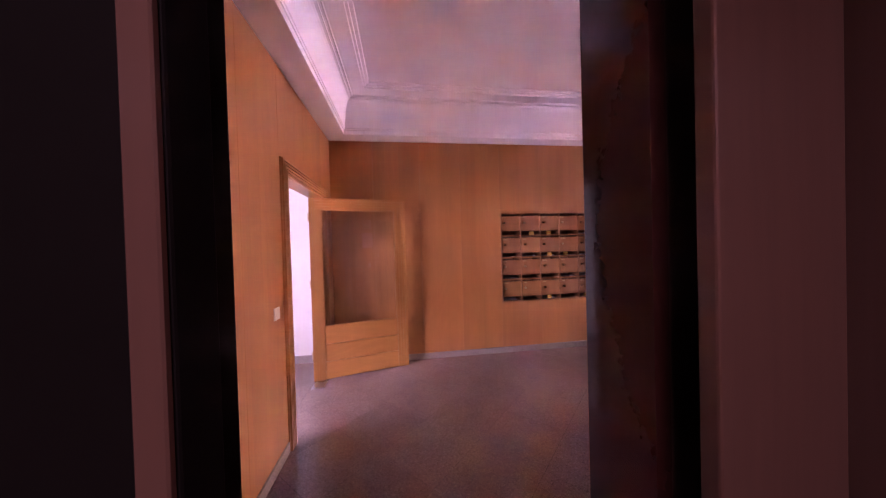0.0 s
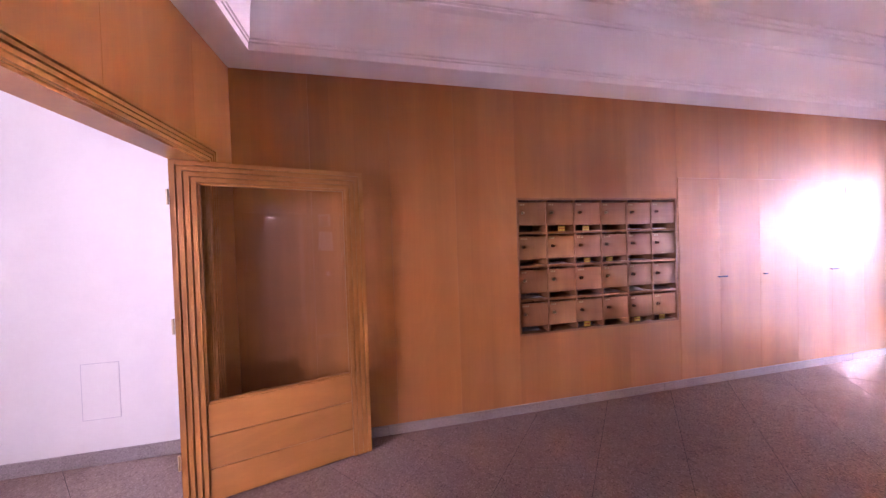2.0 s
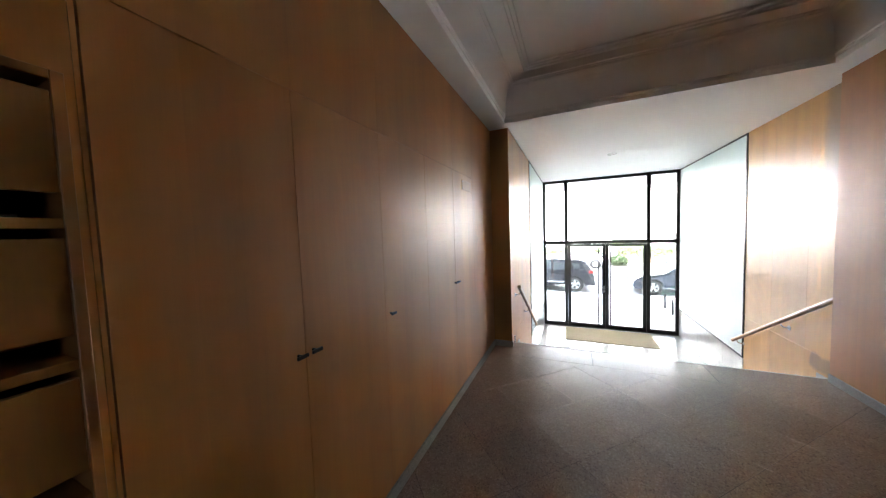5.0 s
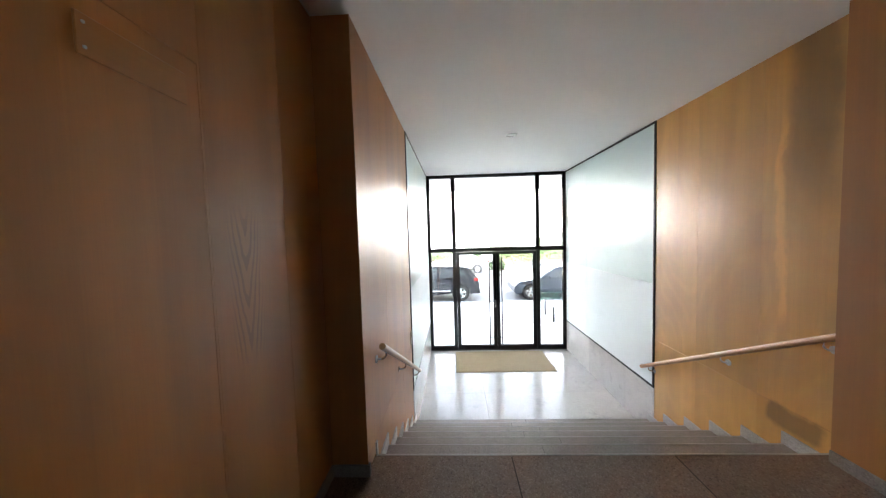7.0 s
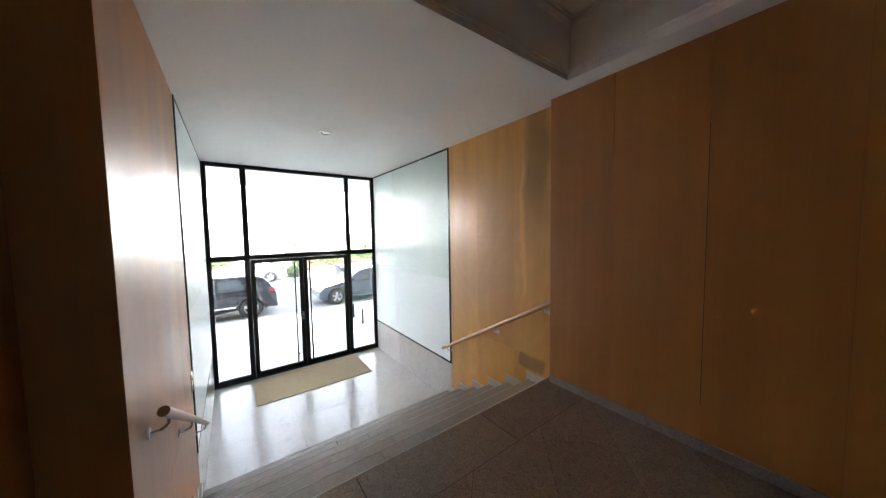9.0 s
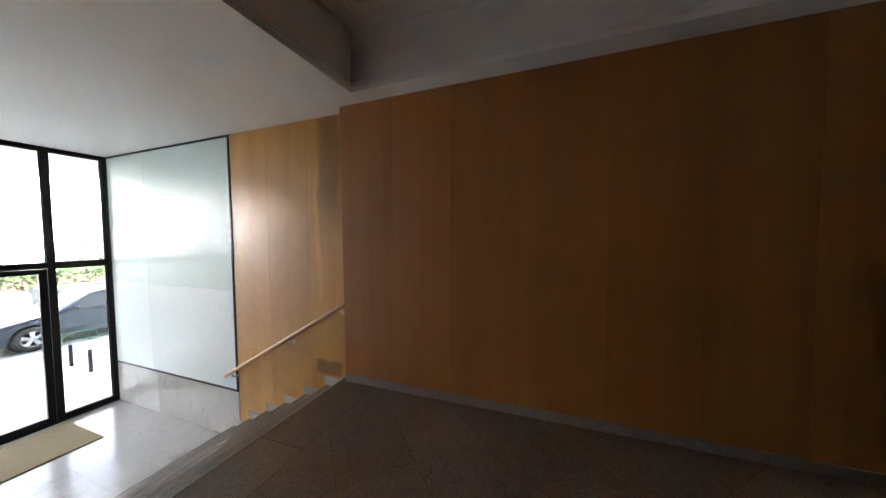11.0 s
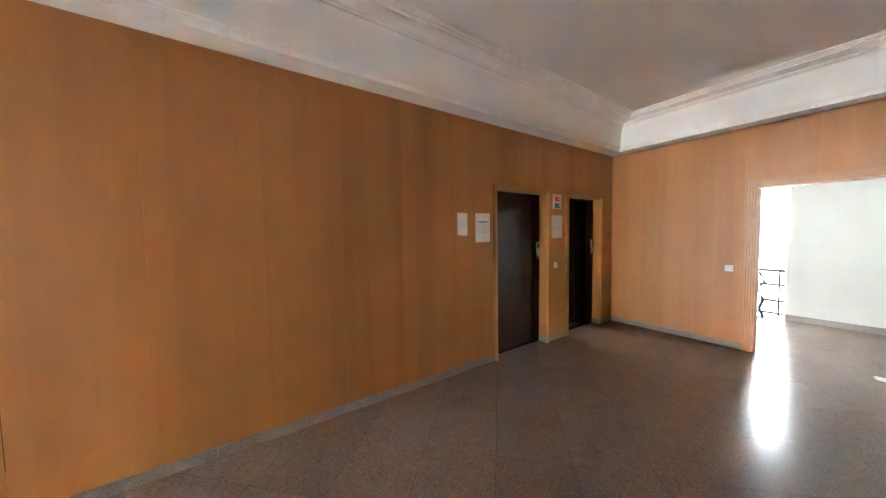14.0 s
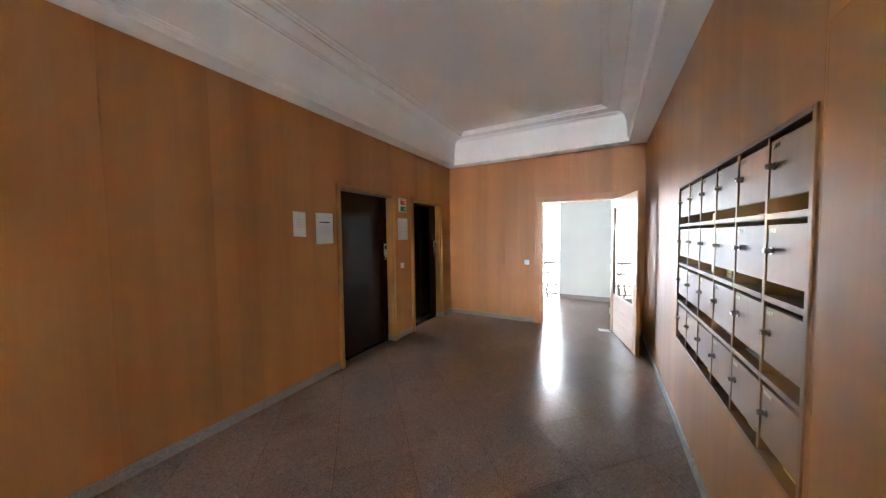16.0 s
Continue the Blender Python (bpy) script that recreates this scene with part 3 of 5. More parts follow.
for a, b in ((-3.38, -2.3), (-2.3, -1.2)):
    part("skirting_piece", box(a + 0.001, b - 0.001, 3.966, 3.98, 0, 0.10, 0.002, 1), SKIRT, skirt)
part("skirting_piece", box(-3.38, -3.366, 2.32, 3.965, 0, 0.10, 0.002, 1), SKIRT, skirt)

# pale glass cladding and stone dado on the entrance walls
for wall, ya, yb, s in ((wall_hall_s, 0.40, 0.425, 1), (wall_hall_n, 3.540, 3.565, -1)):
    face = yb if s > 0 else ya
    for a, b in ((GLASS_X, 10.36), (10.36, 11.36)):
        part("glass_sheet", box(a + 0.002, b - 0.002, ya, yb, 0.831, SOF - 0.03), BACK_GLASS, wall, "pale green back-painted glass sheet")
        part("glass_sheet", box(a + 0.002, b - 0.002, ya, yb, -0.50, 0.829), WHITE_GLASS, wall, "white back-painted glass sheet")
    fr = bmesh.new()
    f0, f1 = (ya, yb + 0.006) if s > 0 else (ya - 0.006, yb)
    bx(fr, GLASS_X - 0.03, GLASS_X, f0, f1, -0.53, SOF, 0.002, 1)
    bx(fr, GLASS_X, 11.36, f0, f1, -0.53, -0.50, 0.002, 1)
    bx(fr, GLASS_X, 11.36, f0, f1, SOF - 0.03, SOF, 0.002, 1)
    part("metal_strip", fr, DARK_METAL, wall, "slim dark metal edge strip")
    xs = [GLASS_X - 0.03, 9.1, 9.68, 10.26, 10.84, 11.36]
    for a, b in zip(xs, xs[1:]):
        part("stone_slab", box(a + 0.0015, b - 0.0015, ya, yb, LOW, -0.532), PALE_STONE, wall)

# ---- glazed entrance ----
EX = 11.43
ent = thing("entrance_front", (EX, 2.0, LOW), "dark bronze metal and glass entrance front with double doors", "entrance", kind="structure")
Y0, Y1, M0, M1, TR = 0.42, 3.545, 1.045, 2.945, 1.15
ef = bmesh.new()
holes = [(Y0 + 0.06, M0 - 0.035, LOW + 0.09, TR - 0.04), (M1 + 0.035, Y1 - 0.06, LOW + 0.09, TR - 0.04), (Y0 + 0.06, M0 - 0.035, TR + 0.04, SOF - 0.06),
         (M0 + 0.035, M1 - 0.035, TR + 0.04, SOF - 0.06), (M1 + 0.035, Y1 - 0.06, TR + 0.04, SOF - 0.06), (M0 + 0.035, M1 - 0.035, LOW - 0.1, TR - 0.04)]
for a, b, c, d in cuts(Y0, Y1, LOW, SOF, holes):
    bx(ef, EX - 0.04, EX + 0.04, a, b, c, d)
part("frame", ef, DARK_METAL, ent)
for a, b, c, d in holes[:5]:
    o = part("pane", box(EX - 0.004, EX + 0.004, a - 0.01, b + 0.01, c - 0.01, d + 0.01), GLASS, ent)
    o.visible_shadow = False
    bead = bmesh.new()
    for p, q, r, s in cuts(a, b, c, d, [(a + 0.012, b - 0.012, c + 0.012, d - 0.012)]):
        bx(bead, EX - 0.022, EX - 0.006, p, q, r, s)
    part("glazing_bead", bead, DARK_METAL, ent)
for a, b, hy in ((M0 + 0.039, 1.993, 1.885), (1.997, M1 - 0.039, 2.165)):
    leaf = part("door_leaf", bmesh.new(), DARK_METAL, ent)
    lm = bmesh.new()
    for p, q, r, s in cuts(a, b, LOW + 0.012, TR - 0.045, [(a + 0.075, b - 0.075, LOW + 0.115, TR - 0.115)]):
        bx(lm, EX - 0.03, EX + 0.03, p, q, r, s)
    leaf.data = to_mesh("door_leaf", lm, DARK_METAL)
    o = part("pane", box(EX - 0.004, EX + 0.004, a + 0.07, b - 0.07, LOW + 0.11, TR - 0.11), GLASS, leaf)
    o.visible_shadow = False
    pm = rod(bmesh.new(), (EX - 0.085, hy, LOW + 0.13), (EX - 0.085, hy, TR - 0.13), 0.015, 12)
    for z in (LOW + 0.3, -0.05, TR - 0.3):
        rod(pm, (EX - 0.085, hy, z), (EX - 0.03, hy + (0.0 if abs(hy - (a if hy > 2 else b)) < 0.1 else (-0.1 if hy > 2 else 0.1)), z), 0.009, 8)
    part("pull_bar", pm, DARK_METAL, leaf, "full-height dark pull bar", smooth=True)
lk = rod(bmesh.new(), (EX - 0.03, 2.03, -0.09), (EX - 0.05, 2.03, -0.09), 0.022, 16)
bx(lk, EX - 0.036, EX - 0.03, 2.012, 2.048, -0.19, -0.02, 0.002, 1)
part("lock", lk, STEEL, ent, "small steel lock plate", smooth=False)
part("threshold", box(EX - 0.06, EX + 0.10, Y0, Y1, LOW - 0.01, LOW + 0.011, 0.003, 1), DARK_METAL, ent)


# ---- fluted casings, doors ----
def fluted(bm, place, u0, u1, v1, width, flutes, base, proud, foot=0.0):
    """A U-shaped casing of ridges round an opening u0..u1, up to v1; place maps (u, v, depth)."""
    def slab(a, b, c, d, t0, t1):
        p, q = place(a, c, t0), place(b, d, t1)
        bx(bm, min(p[0], q[0]), max(p[0], q[0]), min(p[1], q[1]), max(p[1], q[1]), min(p[2], q[2]), max(p[2], q[2]))
    slab(u0 - width, u0, foot, v1 + width, 0, base)
    slab(u1, u1 + width, foot, v1 + width, 0, base)
    slab(u0, u1, v1, v1 + width, 0, base)
    step = width / flutes
    for k in range(flutes):
        a, b = k * step + 0.0025, (k + 1) * step - 0.0065
        slab(u0 - b, u0 - a, foot, v1 + b, base, proud)
        slab(u1 + a, u1 + b, foot, v1 + b, base, proud)
        slab(u0 - a, u1 + a, v1 + a, v1 + b, base, proud)
    return bm


door_1 = thing("door_1", (-1.1, 3.405, 0), "half-glazed wooden door standing open, with fluted casing", "door", kind="structure")
part("casing", fluted(bmesh.new(), lambda u, v, w: (W + w, u, v), 2.31, 3.44, 2.09, 0.10, 4, 0.012, 0.026), WOOD_TRIM, door_1)
jl = box(-1.205, W, 2.308, 2.322, 0, 2.078)
bx(jl, -1.205, W, 3.436, 3.442, 0, 2.078)
bx(jl, -1.205, W, 2.308, 3.442, 2.078, 2.092)
part("jamb_lining", jl, WOOD_TRIM, door_1)

LEAF_L, LEAF_H = 1.10, 2.066
leaf = thing("open_door_leaf", (-1.2, 3.375, 0.008), "half-glazed wooden door leaf swung open into the lobby", "door", turn=13.6)
sm = bmesh.new()
for side in (0, 1):
    y_in, y_out = ((-0.014, -0.0225) if side == 0 else (0.014, 0.0225))
    fluted(sm, lambda u, v, w: (u, y_in + (y_out - y_in) * w, v), 0.13, LEAF_L - 0.13, LEAF_H - 0.13, 0.13, 4, 0.0, 1.0)
for a, b, c, d in cuts(0, LEAF_L, 0, LEAF_H, [(0.13, LEAF_L - 0.13, -1, LEAF_H - 0.13)]):
    bx(sm, a, b, -0.014, 0.014, c, d)
part("leaf_frame", sm, WOOD_TRIM, leaf, local=True)
for k in range(3):
    part("board", box(0.131, LEAF_L - 0.131, -0.016, 0.016, 0.002 + 0.2 * k, 0.197 + 0.2 * k, 0.003, 1), WOOD_TRIM_X, leaf, local=True)
o = part("pane", box(0.135, LEAF_L - 0.135, -0.003, 0.003, 0.60, LEAF_H - 0.132), GLASS, leaf, local=True)
o.visible_shadow = False
bd = bmesh.new()
for a, b, c, d in cuts(0.13, LEAF_L - 0.13, 0.598, LEAF_H - 0.13, [(0.142, LEAF_L - 0.142, 0.61, LEAF_H - 0.142)]):
    bx(bd, a, b, -0.013, -0.004, c, d)
    bx(bd, a, b, 0.004, 0.013, c, d)
part("glazing_bead", bd, WOOD_TRIM, leaf, local=True)
for z in (0.25, 1.05, 1.8):
    part("hinge", rod(bmesh.new(), (-0.006, -0.024, z), (-0.006, -0.024, z + 0.09), 0.007, 10), BRASS, leaf, local=True)


def lift_front(name, x0, x1, label, post=0.12):
    t = thing(name, ((x0 + x1) / 2, 0.5, 0), label, "lift door", kind="structure", group="lift fronts")
    part("casing", fluted(bmesh.new(), lambda u, v, w: (u, S + w, v), x0, x1, 2.12, 0.045, 1, 0.022, 0.034), WOOD_TRIM, t)
    jm = box(x0 - 0.0, x0 + 0.016, 0.45, S, 0.09, 2.12)
    bx(jm, x1 - 0.016, x1, 0.545, S, 0.09, 2.12)
    bx(jm, x0 + 0.016, x1 - 0.016, 0.45, S, 2.104, 2.12)
    part("jamb_lining", jm, WOOD_TRIM, t)
    ft = box(x0 - 0.004, x0 + 0.02, 0.45, S + 0.016, 0, 0.09)
    bx(ft, x1 - 0.02, x1 + 0.004, 0.545, S + 0.016, 0, 0.09)
    part("stone_foot", ft, SKIRT, t, "grey stone foot block")
    fm = box(x0, x0 + post, 0.36, 0.45, 0, 2.12)
    bx(fm, x1 - 0.03, x1, 0.36, 0.545, 0, 2.104)
    bx(fm, x0 + post, x1 - 0.035, 0.36, 0.45, 2.07, 2.12)
    bx(fm, x0, x1, 0.36, 0.45, -0.02, 0.006)
    part("metal_frame", fm, LIFT_DARK, t, "dark brown enamelled metal frame")
    cp = box(x0 + 0.018, x0 + 0.082, 0.45, 0.458, 1.20, 1.44, 0.003, 1)
    part("call_plate", cp, STEEL, t, "steel call plate with a display")
    part("display", box(x0 + 0.026, x0 + 0.074, 0.458, 0.461, 1.355, 1.41), INK, t)
    for z in (1.30, 1.25):
        part("call_button", rod(bmesh.new(), (x0 + 0.05, 0.458, z), (x0 + 0.05, 0.465, z), 0.010, 14), PLASTIC, t)
    return t


lift_a = lift_front("door_2", 0.77, 1.75, "closed dark brown lift door in a wooden casing")
part("lift_leaf", box(0.885, 1.285, 0.385, 0.405, 0.012, 2.075, 0.002, 1), LIFT_DARK, lift_a)
part("lift_leaf", box(1.275, 1.72, 0.408, 0.428, 0.012, 2.075, 0.002, 1), LIFT_DARK, lift_a)
lift_b = lift_front("door_3", -0.65, 0.272, "open dark brown lift door in a wooden casing", 0.085)
part("lift_leaf", box(-0.80, -0.335, 0.185, 0.215, 0.012, 2.12, 0.003, 1), LIFT_SHADED, lift_b)
part("lift_leaf", box(-0.86, -0.43, 0.225, 0.245, 0.012, 2.12, 0.003, 1), LIFT_DARK, lift_b)

cab = thing("lift_cabin", (-0.15, -0.45, 0), "dark brown laminate lift cabin standing open", "lift cabin")
part("cabin_floor", box(-0.80, 0.52, -1.15, 0.30, -0.04, 0.0), RUBBER, cab, "black rubber cabin floor")
part("cabin_ceiling", box(-0.80, 0.52, -1.15, 0.30, 2.2, 2.24), LIFT_DARK, cab)
part("side_panel", box(-0.82, -0.80, -1.15, 0.06, 0, 2.2), LIFT_DARK, cab)
part("side_panel", box(0.50, 0.52, -1.15, 0.28, 0, 2.2), LIFT_PANEL, cab)
part("back_panel", box(-0.80, 0.50, -1.15, -1.13, 0, 2.2), LIFT_PANEL, cab)
part("front_panel", box(-0.80, -0.284, 0.066, 0.10, 0, 2.2, 0.002, 2), LIFT_SHADED, cab, "return panel coloured near black for the shade on it")
part("front_panel", box(0.24, 0.46, 0.255, 0.285, 0, 2.2, 0.004, 2), LIFT_PANEL, cab)
part("lamp_diffuser", box(-0.42, 0.12, -0.72, -0.38, 2.185, 2.199), PLASTIC, cab, "white lamp panel")
part("edge_strip", box(-0.299, -0.285, 0.061, 0.066, 0, 2.2, 0.001, 1), LIFT_PANEL, cab, "brown enamelled edge strip")

# ---- mail boxes ----
X0, X1, Z0, Z1 = BOX_HOLE
COLS, ROWS_N = 6, 4
PX, PZ = (X1 - X0 - 0.02) / COLS, (Z1 - Z0 - 0.02) / ROWS_N
mail = thing("mailbox_bank", ((X0 + X1) / 2, 3.8, Z0), "bank of twenty-four wooden mail boxes set into the wall", "mailboxes")
for a, b, c, d in cuts(X0, X1, Z0, Z1, [(X0 + 0.02, X1 - 0.02, Z0 + 0.02, Z1 - 0.02)]):
    part("surround_board", box(a, b, 3.774, 4.05, c, d, 0.0015, 1), WOOD_BOX, mail)
part("back_board", box(X0 + 0.02, X1 - 0.02, 4.03, 4.045, Z0 + 0.02, Z1 - 0.02), BOX_BACK, mail, "glossy brown back board")
for i in range(1, COLS):
    x = X0 + 0.01 + PX * i
    part("divider", box(x - 0.009, x + 0.009, 3.781, 4.03, Z0 + 0.02, Z1 - 0.02, 0.0015, 1), WOOD_BOX, mail)
for j in range(1, ROWS_N):
    z = Z0 + 0.01 + PZ * j
    for i in range(COLS):
        a = X0 + 0.01 + PX * i
        part("shelf", box(a + 0.010, a + PX - 0.010, 3.780, 4.03, z - 0.011, z + 0.011, 0.0015, 1), WOOD_BOX, mail)
rng = random.Random(5)
FAINT_TAG = plain("dull_brass_tag", (0.42, 0.31, 0.16), (0.52, 0.40, 0.22), 0.35, 0.8, bump=0)
for j in range(ROWS_N):
    for i in range(COLS):
        a = X0 + 0.01 + PX * i
        c = Z0 + 0.01 + PZ * j
        jit = rng.uniform(-0.003, 0.003)
        lo, hi = c + 0.064 + jit, c + PZ - 0.030 + jit
        yf = 3.783 + rng.uniform(0, 0.003)
        d = part("box_door", box(a + 0.0097, a + PX - 0.0097, yf, yf + 0.016, lo, hi, 0.0015, 1), WOOD_BOX, mail)
        kx, kz = a + 0.05, (lo + hi) / 2 + 0.01
        kn = rod(bmesh.new(), (kx, yf, kz), (kx, yf - 0.004, kz), 0.014, 14)
        rod(kn, (kx, yf - 0.003, kz), (kx, yf - 0.025, kz), 0.0095, 14)
        bx(kn, kx - 0.0016, kx + 0.0016, yf - 0.0265, yf - 0.024, kz - 0.007, kz + 0.007)
        part("lock", kn, LOCK_STEEL if rng.random() < 0.75 else BRASS, d, "small round metal lock")
        nm = bmesh.new()
        for q in range(rng.choice((3, 3, 4))):
            u = a + 0.026 + 0.017 * q
            bx(nm, u, u + 0.010, yf - 0.002, yf - 0.0003, hi - 0.028, hi - 0.013)
        part("number_tag", nm, FAINT_TAG, d, "small pale number tags, unreadable")


def cell(i, j):
    return X0 + 0.01 + PX * i, Z0 + 0.01 + PZ * (ROWS_N - 1 - j) + 0.0112


for i, j, kind in ((1, 0, "y"), (2, 0, "y"), (5, 0, "p"), (2, 1, "y"), (2, 1, "p"), (3, 1, "y"), (0, 2, "p"), (3, 2, "p"), (4, 2, "p"), (0, 3, "p"), (2, 3, "y"),
                   (2, 3, "p"), (4, 3, "y"), (5, 3, "y"), (4, 1, "p"), (1, 1, "p"), (4, 0, "p")):
    a, c = cell(i, j)
    if kind == "y":
        u = a + rng.uniform(0.07, 0.14)
        bm = box(u, u + 0.07, 3.815, 3.817, c, c + 0.044)
        st = solid("no_junk_mail_card", bm, YELLOW, "small yellow card standing in a mail slot", "card", group="cards in the mail boxes")
        part("stripe", box(u + 0.002, u + 0.068, 3.8142, 3.815, c + 0.020, c + 0.025), RED, st, "red stripe")
    else:
        u, n = a + rng.uniform(0.02, 0.05), rng.randint(1, 3)
        bm = bmesh.new()
        for q in range(n):
            s = rng.uniform(-0.01, 0.01)
            bx(bm, u + s, u + s + 0.20, 3.835 + 0.02 * q + s, 3.96, c + 0.006 * q, c + 0.006 * q + 0.0045)
        solid("letter", bm, PAPER, "white letters lying in a mail box", "mail", group="letters in the mail boxes")

# ---- built-in cupboard ----
cup = thing("built_in_cupboard", ((CUP[0] + CUP[1]) / 2, 3.79, CUP[2]), "flush built-in cupboard with five veneered doors", "cupboard")
seams = [2.928, 3.452, 4.0, 4.552, 5.1, 5.648]
for k, (a, b) in enumerate(zip(seams, seams[1:])):
    d = part("cupboard_door", box(a + 0.0009, b - 0.0009, N - 0.001, 3.80, CUP[2] + 0.002, CUP[3] - 0.0025, 0.0006, 1), WOOD, cup)
    hx = {0: b - 0.035, 1: a + 0.035, 2: a + 0.045, 3: b - 0.03, 4: a + 0.03}[k]
    h = bmesh.new()
    rod(h, (hx, N, 1.10), (hx, N - 0.024, 1.10), 0.006, 10)
    bx(h, hx - 0.026, hx + 0.026, N - 0.032, N - 0.022, 1.092, 1.108, 0.004, 2)
    part("handle", h, DARK_METAL, d, "small dark bar handle")
vent = thing("vent_plate", (5.45, N, 1.98), "small veneered cover plate on a cupboard door", "cover plate")
part("plate", box(5.33, 5.60, N - 0.008, N - 0.002, 1.965, 2.06, 0.002, 1), WOOD_TRIM_X, vent)
for z in (1.985, 2.04):
    part("screw", rod(bmesh.new(), (5.345, N - 0.008, z), (5.345, N - 0.010, z), 0.004, 8), STEEL, vent)


# ---- handrails ----
def rail(y_wall, s, pts, posts, label):
    (xa, za), (xb, zb) = pts
    y = y_wall + s * 0.075
    t = thing("handrail", ((xa + xb) / 2, y, (za + zb) / 2), label, "handrail", group="stair handrails")
    bm = bmesh.new()
    rod(bm, (xa, y, za), (xb, y, zb), 0.0235, 20)
    part("grip", bm, RAIL_WOOD, t, smooth=False)
    for f in posts:
        x, z = xa + (xb - xa) * f, za + (zb - za) * f
        b = bmesh.new()
        tube(b, [(x, y, z - 0.018), (x, y, z - 0.05), (x, y - s * 0.012, z - 0.066), (x, y - s * 0.03, z - 0.075), (x, y_wall, z - 0.078)], 0.007, 10)
        rod(b, (x, y_wall + s * 0.0005, z - 0.078), (x, y_wall + s * 0.008, z - 0.078), 0.027, 18)
        part("bracket", b, STEEL, t, "curved steel wall bracket", smooth=False)


rail(0.42, 1, ((6.63, 0.81), (8.60, -0.30)), (0.04, 0.42, 0.93), "round wooden handrail on steel brackets beside the steps")
rail(3.545, -1, ((6.66, 0.78), (8.62, -0.33)), (0.05, 0.45, 0.92), "round wooden handrail on steel brackets beside the steps")
pl = thing("bell_plate", (8.40, 3.545, 0.2), "small bronze plate on the veneer beside the glass", "plate")
part("plate", box(8.36, 8.43, 3.535, 3.545, 0.12, 0.30, 0.003, 1), BRASS, pl)
part("button", rod(bmesh.new(), (8.395, 3.535, 0.24), (8.395, 3.528, 0.24), 0.010, 12), STEEL, pl)


# ---- fittings on the walls and ceilings ----
def switch_y(x, y, z, w, h, out, label):
    t = thing("light_switch", (x, y, z), label, "switch", group="wall switches")
    part("plate", box(x, x + out * 0.009, y - w / 2, y + w / 2, z - h / 2, z + h / 2, 0.003, 2) if out > 0 else box(x + out * 0.009, x, y - w / 2, y + w / 2, z - h / 2, z + h / 2, 0.003, 2), PLASTIC, t)
    part("rocker", box(x + 0.009, x + 0.013, y - w * 0.3, y + w * 0.3, z - h * 0.3, z + h * 0.3, 0.002, 1), PLASTIC, t)


switch_y(W, 2.072, 1.06, 0.085, 0.085, 1, "white plastic light switch on the veneer")
t = thing("light_switch", (0.563, S, 1.10), "white plastic push switch between the lifts", "switch", group="wall switches")
part("plate", box(0.523, 0.603, S, S + 0.009, 1.06, 1.14, 0.003, 2), PLASTIC, t)
part("rocker", box(0.540, 0.586, S + 0.009, S + 0.014, 1.077, 1.123, 0.002, 1), PLASTIC, t)

t = thing("safety_sign", (0.535, S, 1.91), "white safety sign with red and green panels, unreadable", "sign")
part("board", box(0.44, 0.63, S, S + 0.004, 1.91, 2.115, 0.001, 1), PLASTIC, t)
part("red_field", box(0.455, 0.585, S + 0.004, S + 0.0055, 2.015, 2.085), RED, t)
part("green_field", box(0.455, 0.585, S + 0.004, S + 0.0055, 1.92, 1.995), GREEN, t)
for z in (2.055, 2.035, 1.97, 1.945):
    part("text_bar", box(0.465, 0.505, S + 0.0055, S + 0.0065, z, z + 0.009), PLASTIC, t)
part("text_bar", box(0.47, 0.61, S + 0.004, S + 0.0055, 2.095, 2.104), RED, t)


def sheet(x0, x1, z0, z1, lean, bars, label, name="notice_sheet"):
    t = thing(name, ((x0 + x1) / 2, S, z0), label, "notice", group="notices by the lifts")
    bm = bmesh.new()
    n = 6
    rows = []
    for k in range(n + 1):
        a = x0 + (x1 - x0) * k / n
        y = S + 0.006 + 0.004 * math.sin(k * 1.1)
        lo, hi = z0 + lean * (a - x0), z1 + lean * (a - x0)
        rows.append([bm.verts.new(p) for p in ((a, y, lo), (a, y, hi), (a, y - 0.001, hi), (a, y - 0.001, lo))])
    for a, b in zip(rows, rows[1:]):
        for q in range(4):
            bm.faces.new((a[q], b[q], b[(q + 1) % 4], a[(q + 1) % 4]))
    bm.faces.new(rows[0])
    bm.faces.new(rows[-1][::-1])
    bmesh.ops.recalc_face_normals(bm, faces=bm.faces[:])
    part("paper", bm, PAPER, t)
    for u0, u1, v, h in bars:
        a, b = x0 + (x1 - x0) * u0, x0 + (x1 - x0) * u1
        z = z0 + (z1 - z0) * v + lean * (a - x0)
        part("text_bar", box(a, b, S + 0.0105, S + 0.0112, z, z + h), INK if h > 0.006 else FAINT, t)


HOLDER = plain("tinted_clear_plastic", (0.50, 0.26, 0.08), (0.56, 0.30, 0.10), 0.15, bump=0)
FAINT = plain("faint_print", (0.45, 0.45, 0.46), (0.52, 0.52, 0.53), 0.8, bump=0)
sheet(1.85, 2.075, 1.475, 1.81, -0.02, [(0.2, 0.8, 0.68, 0.012)] + [(0.14, 0.86, v, 0.004) for v in (0.56, 0.5, 0.44, 0.38, 0.32)] + [(0.1, 0.4, 0.86, 0.004)], "white printed notice with a black heading bar, unreadable")
sheet(2.195, 2.335, 1.55, 1.80, 0.06, [(0.2, 0.8, v, 0.004) for v in (0.7, 0.6, 0.5, 0.4)], "small white notice hanging askew, unreadable")
sheet(0.415, 0.66, 1.49, 1.815, 0.0, [(0.15, 0.85, v, 0.004) for v in (0.78, 0.7, 0.62, 0.54, 0.46, 0.38)], "white printed notice between the lifts, unreadable")
t = thing("document_holder", (2.1, S, 1.465), "clear plastic document holder on the veneer", "holder")
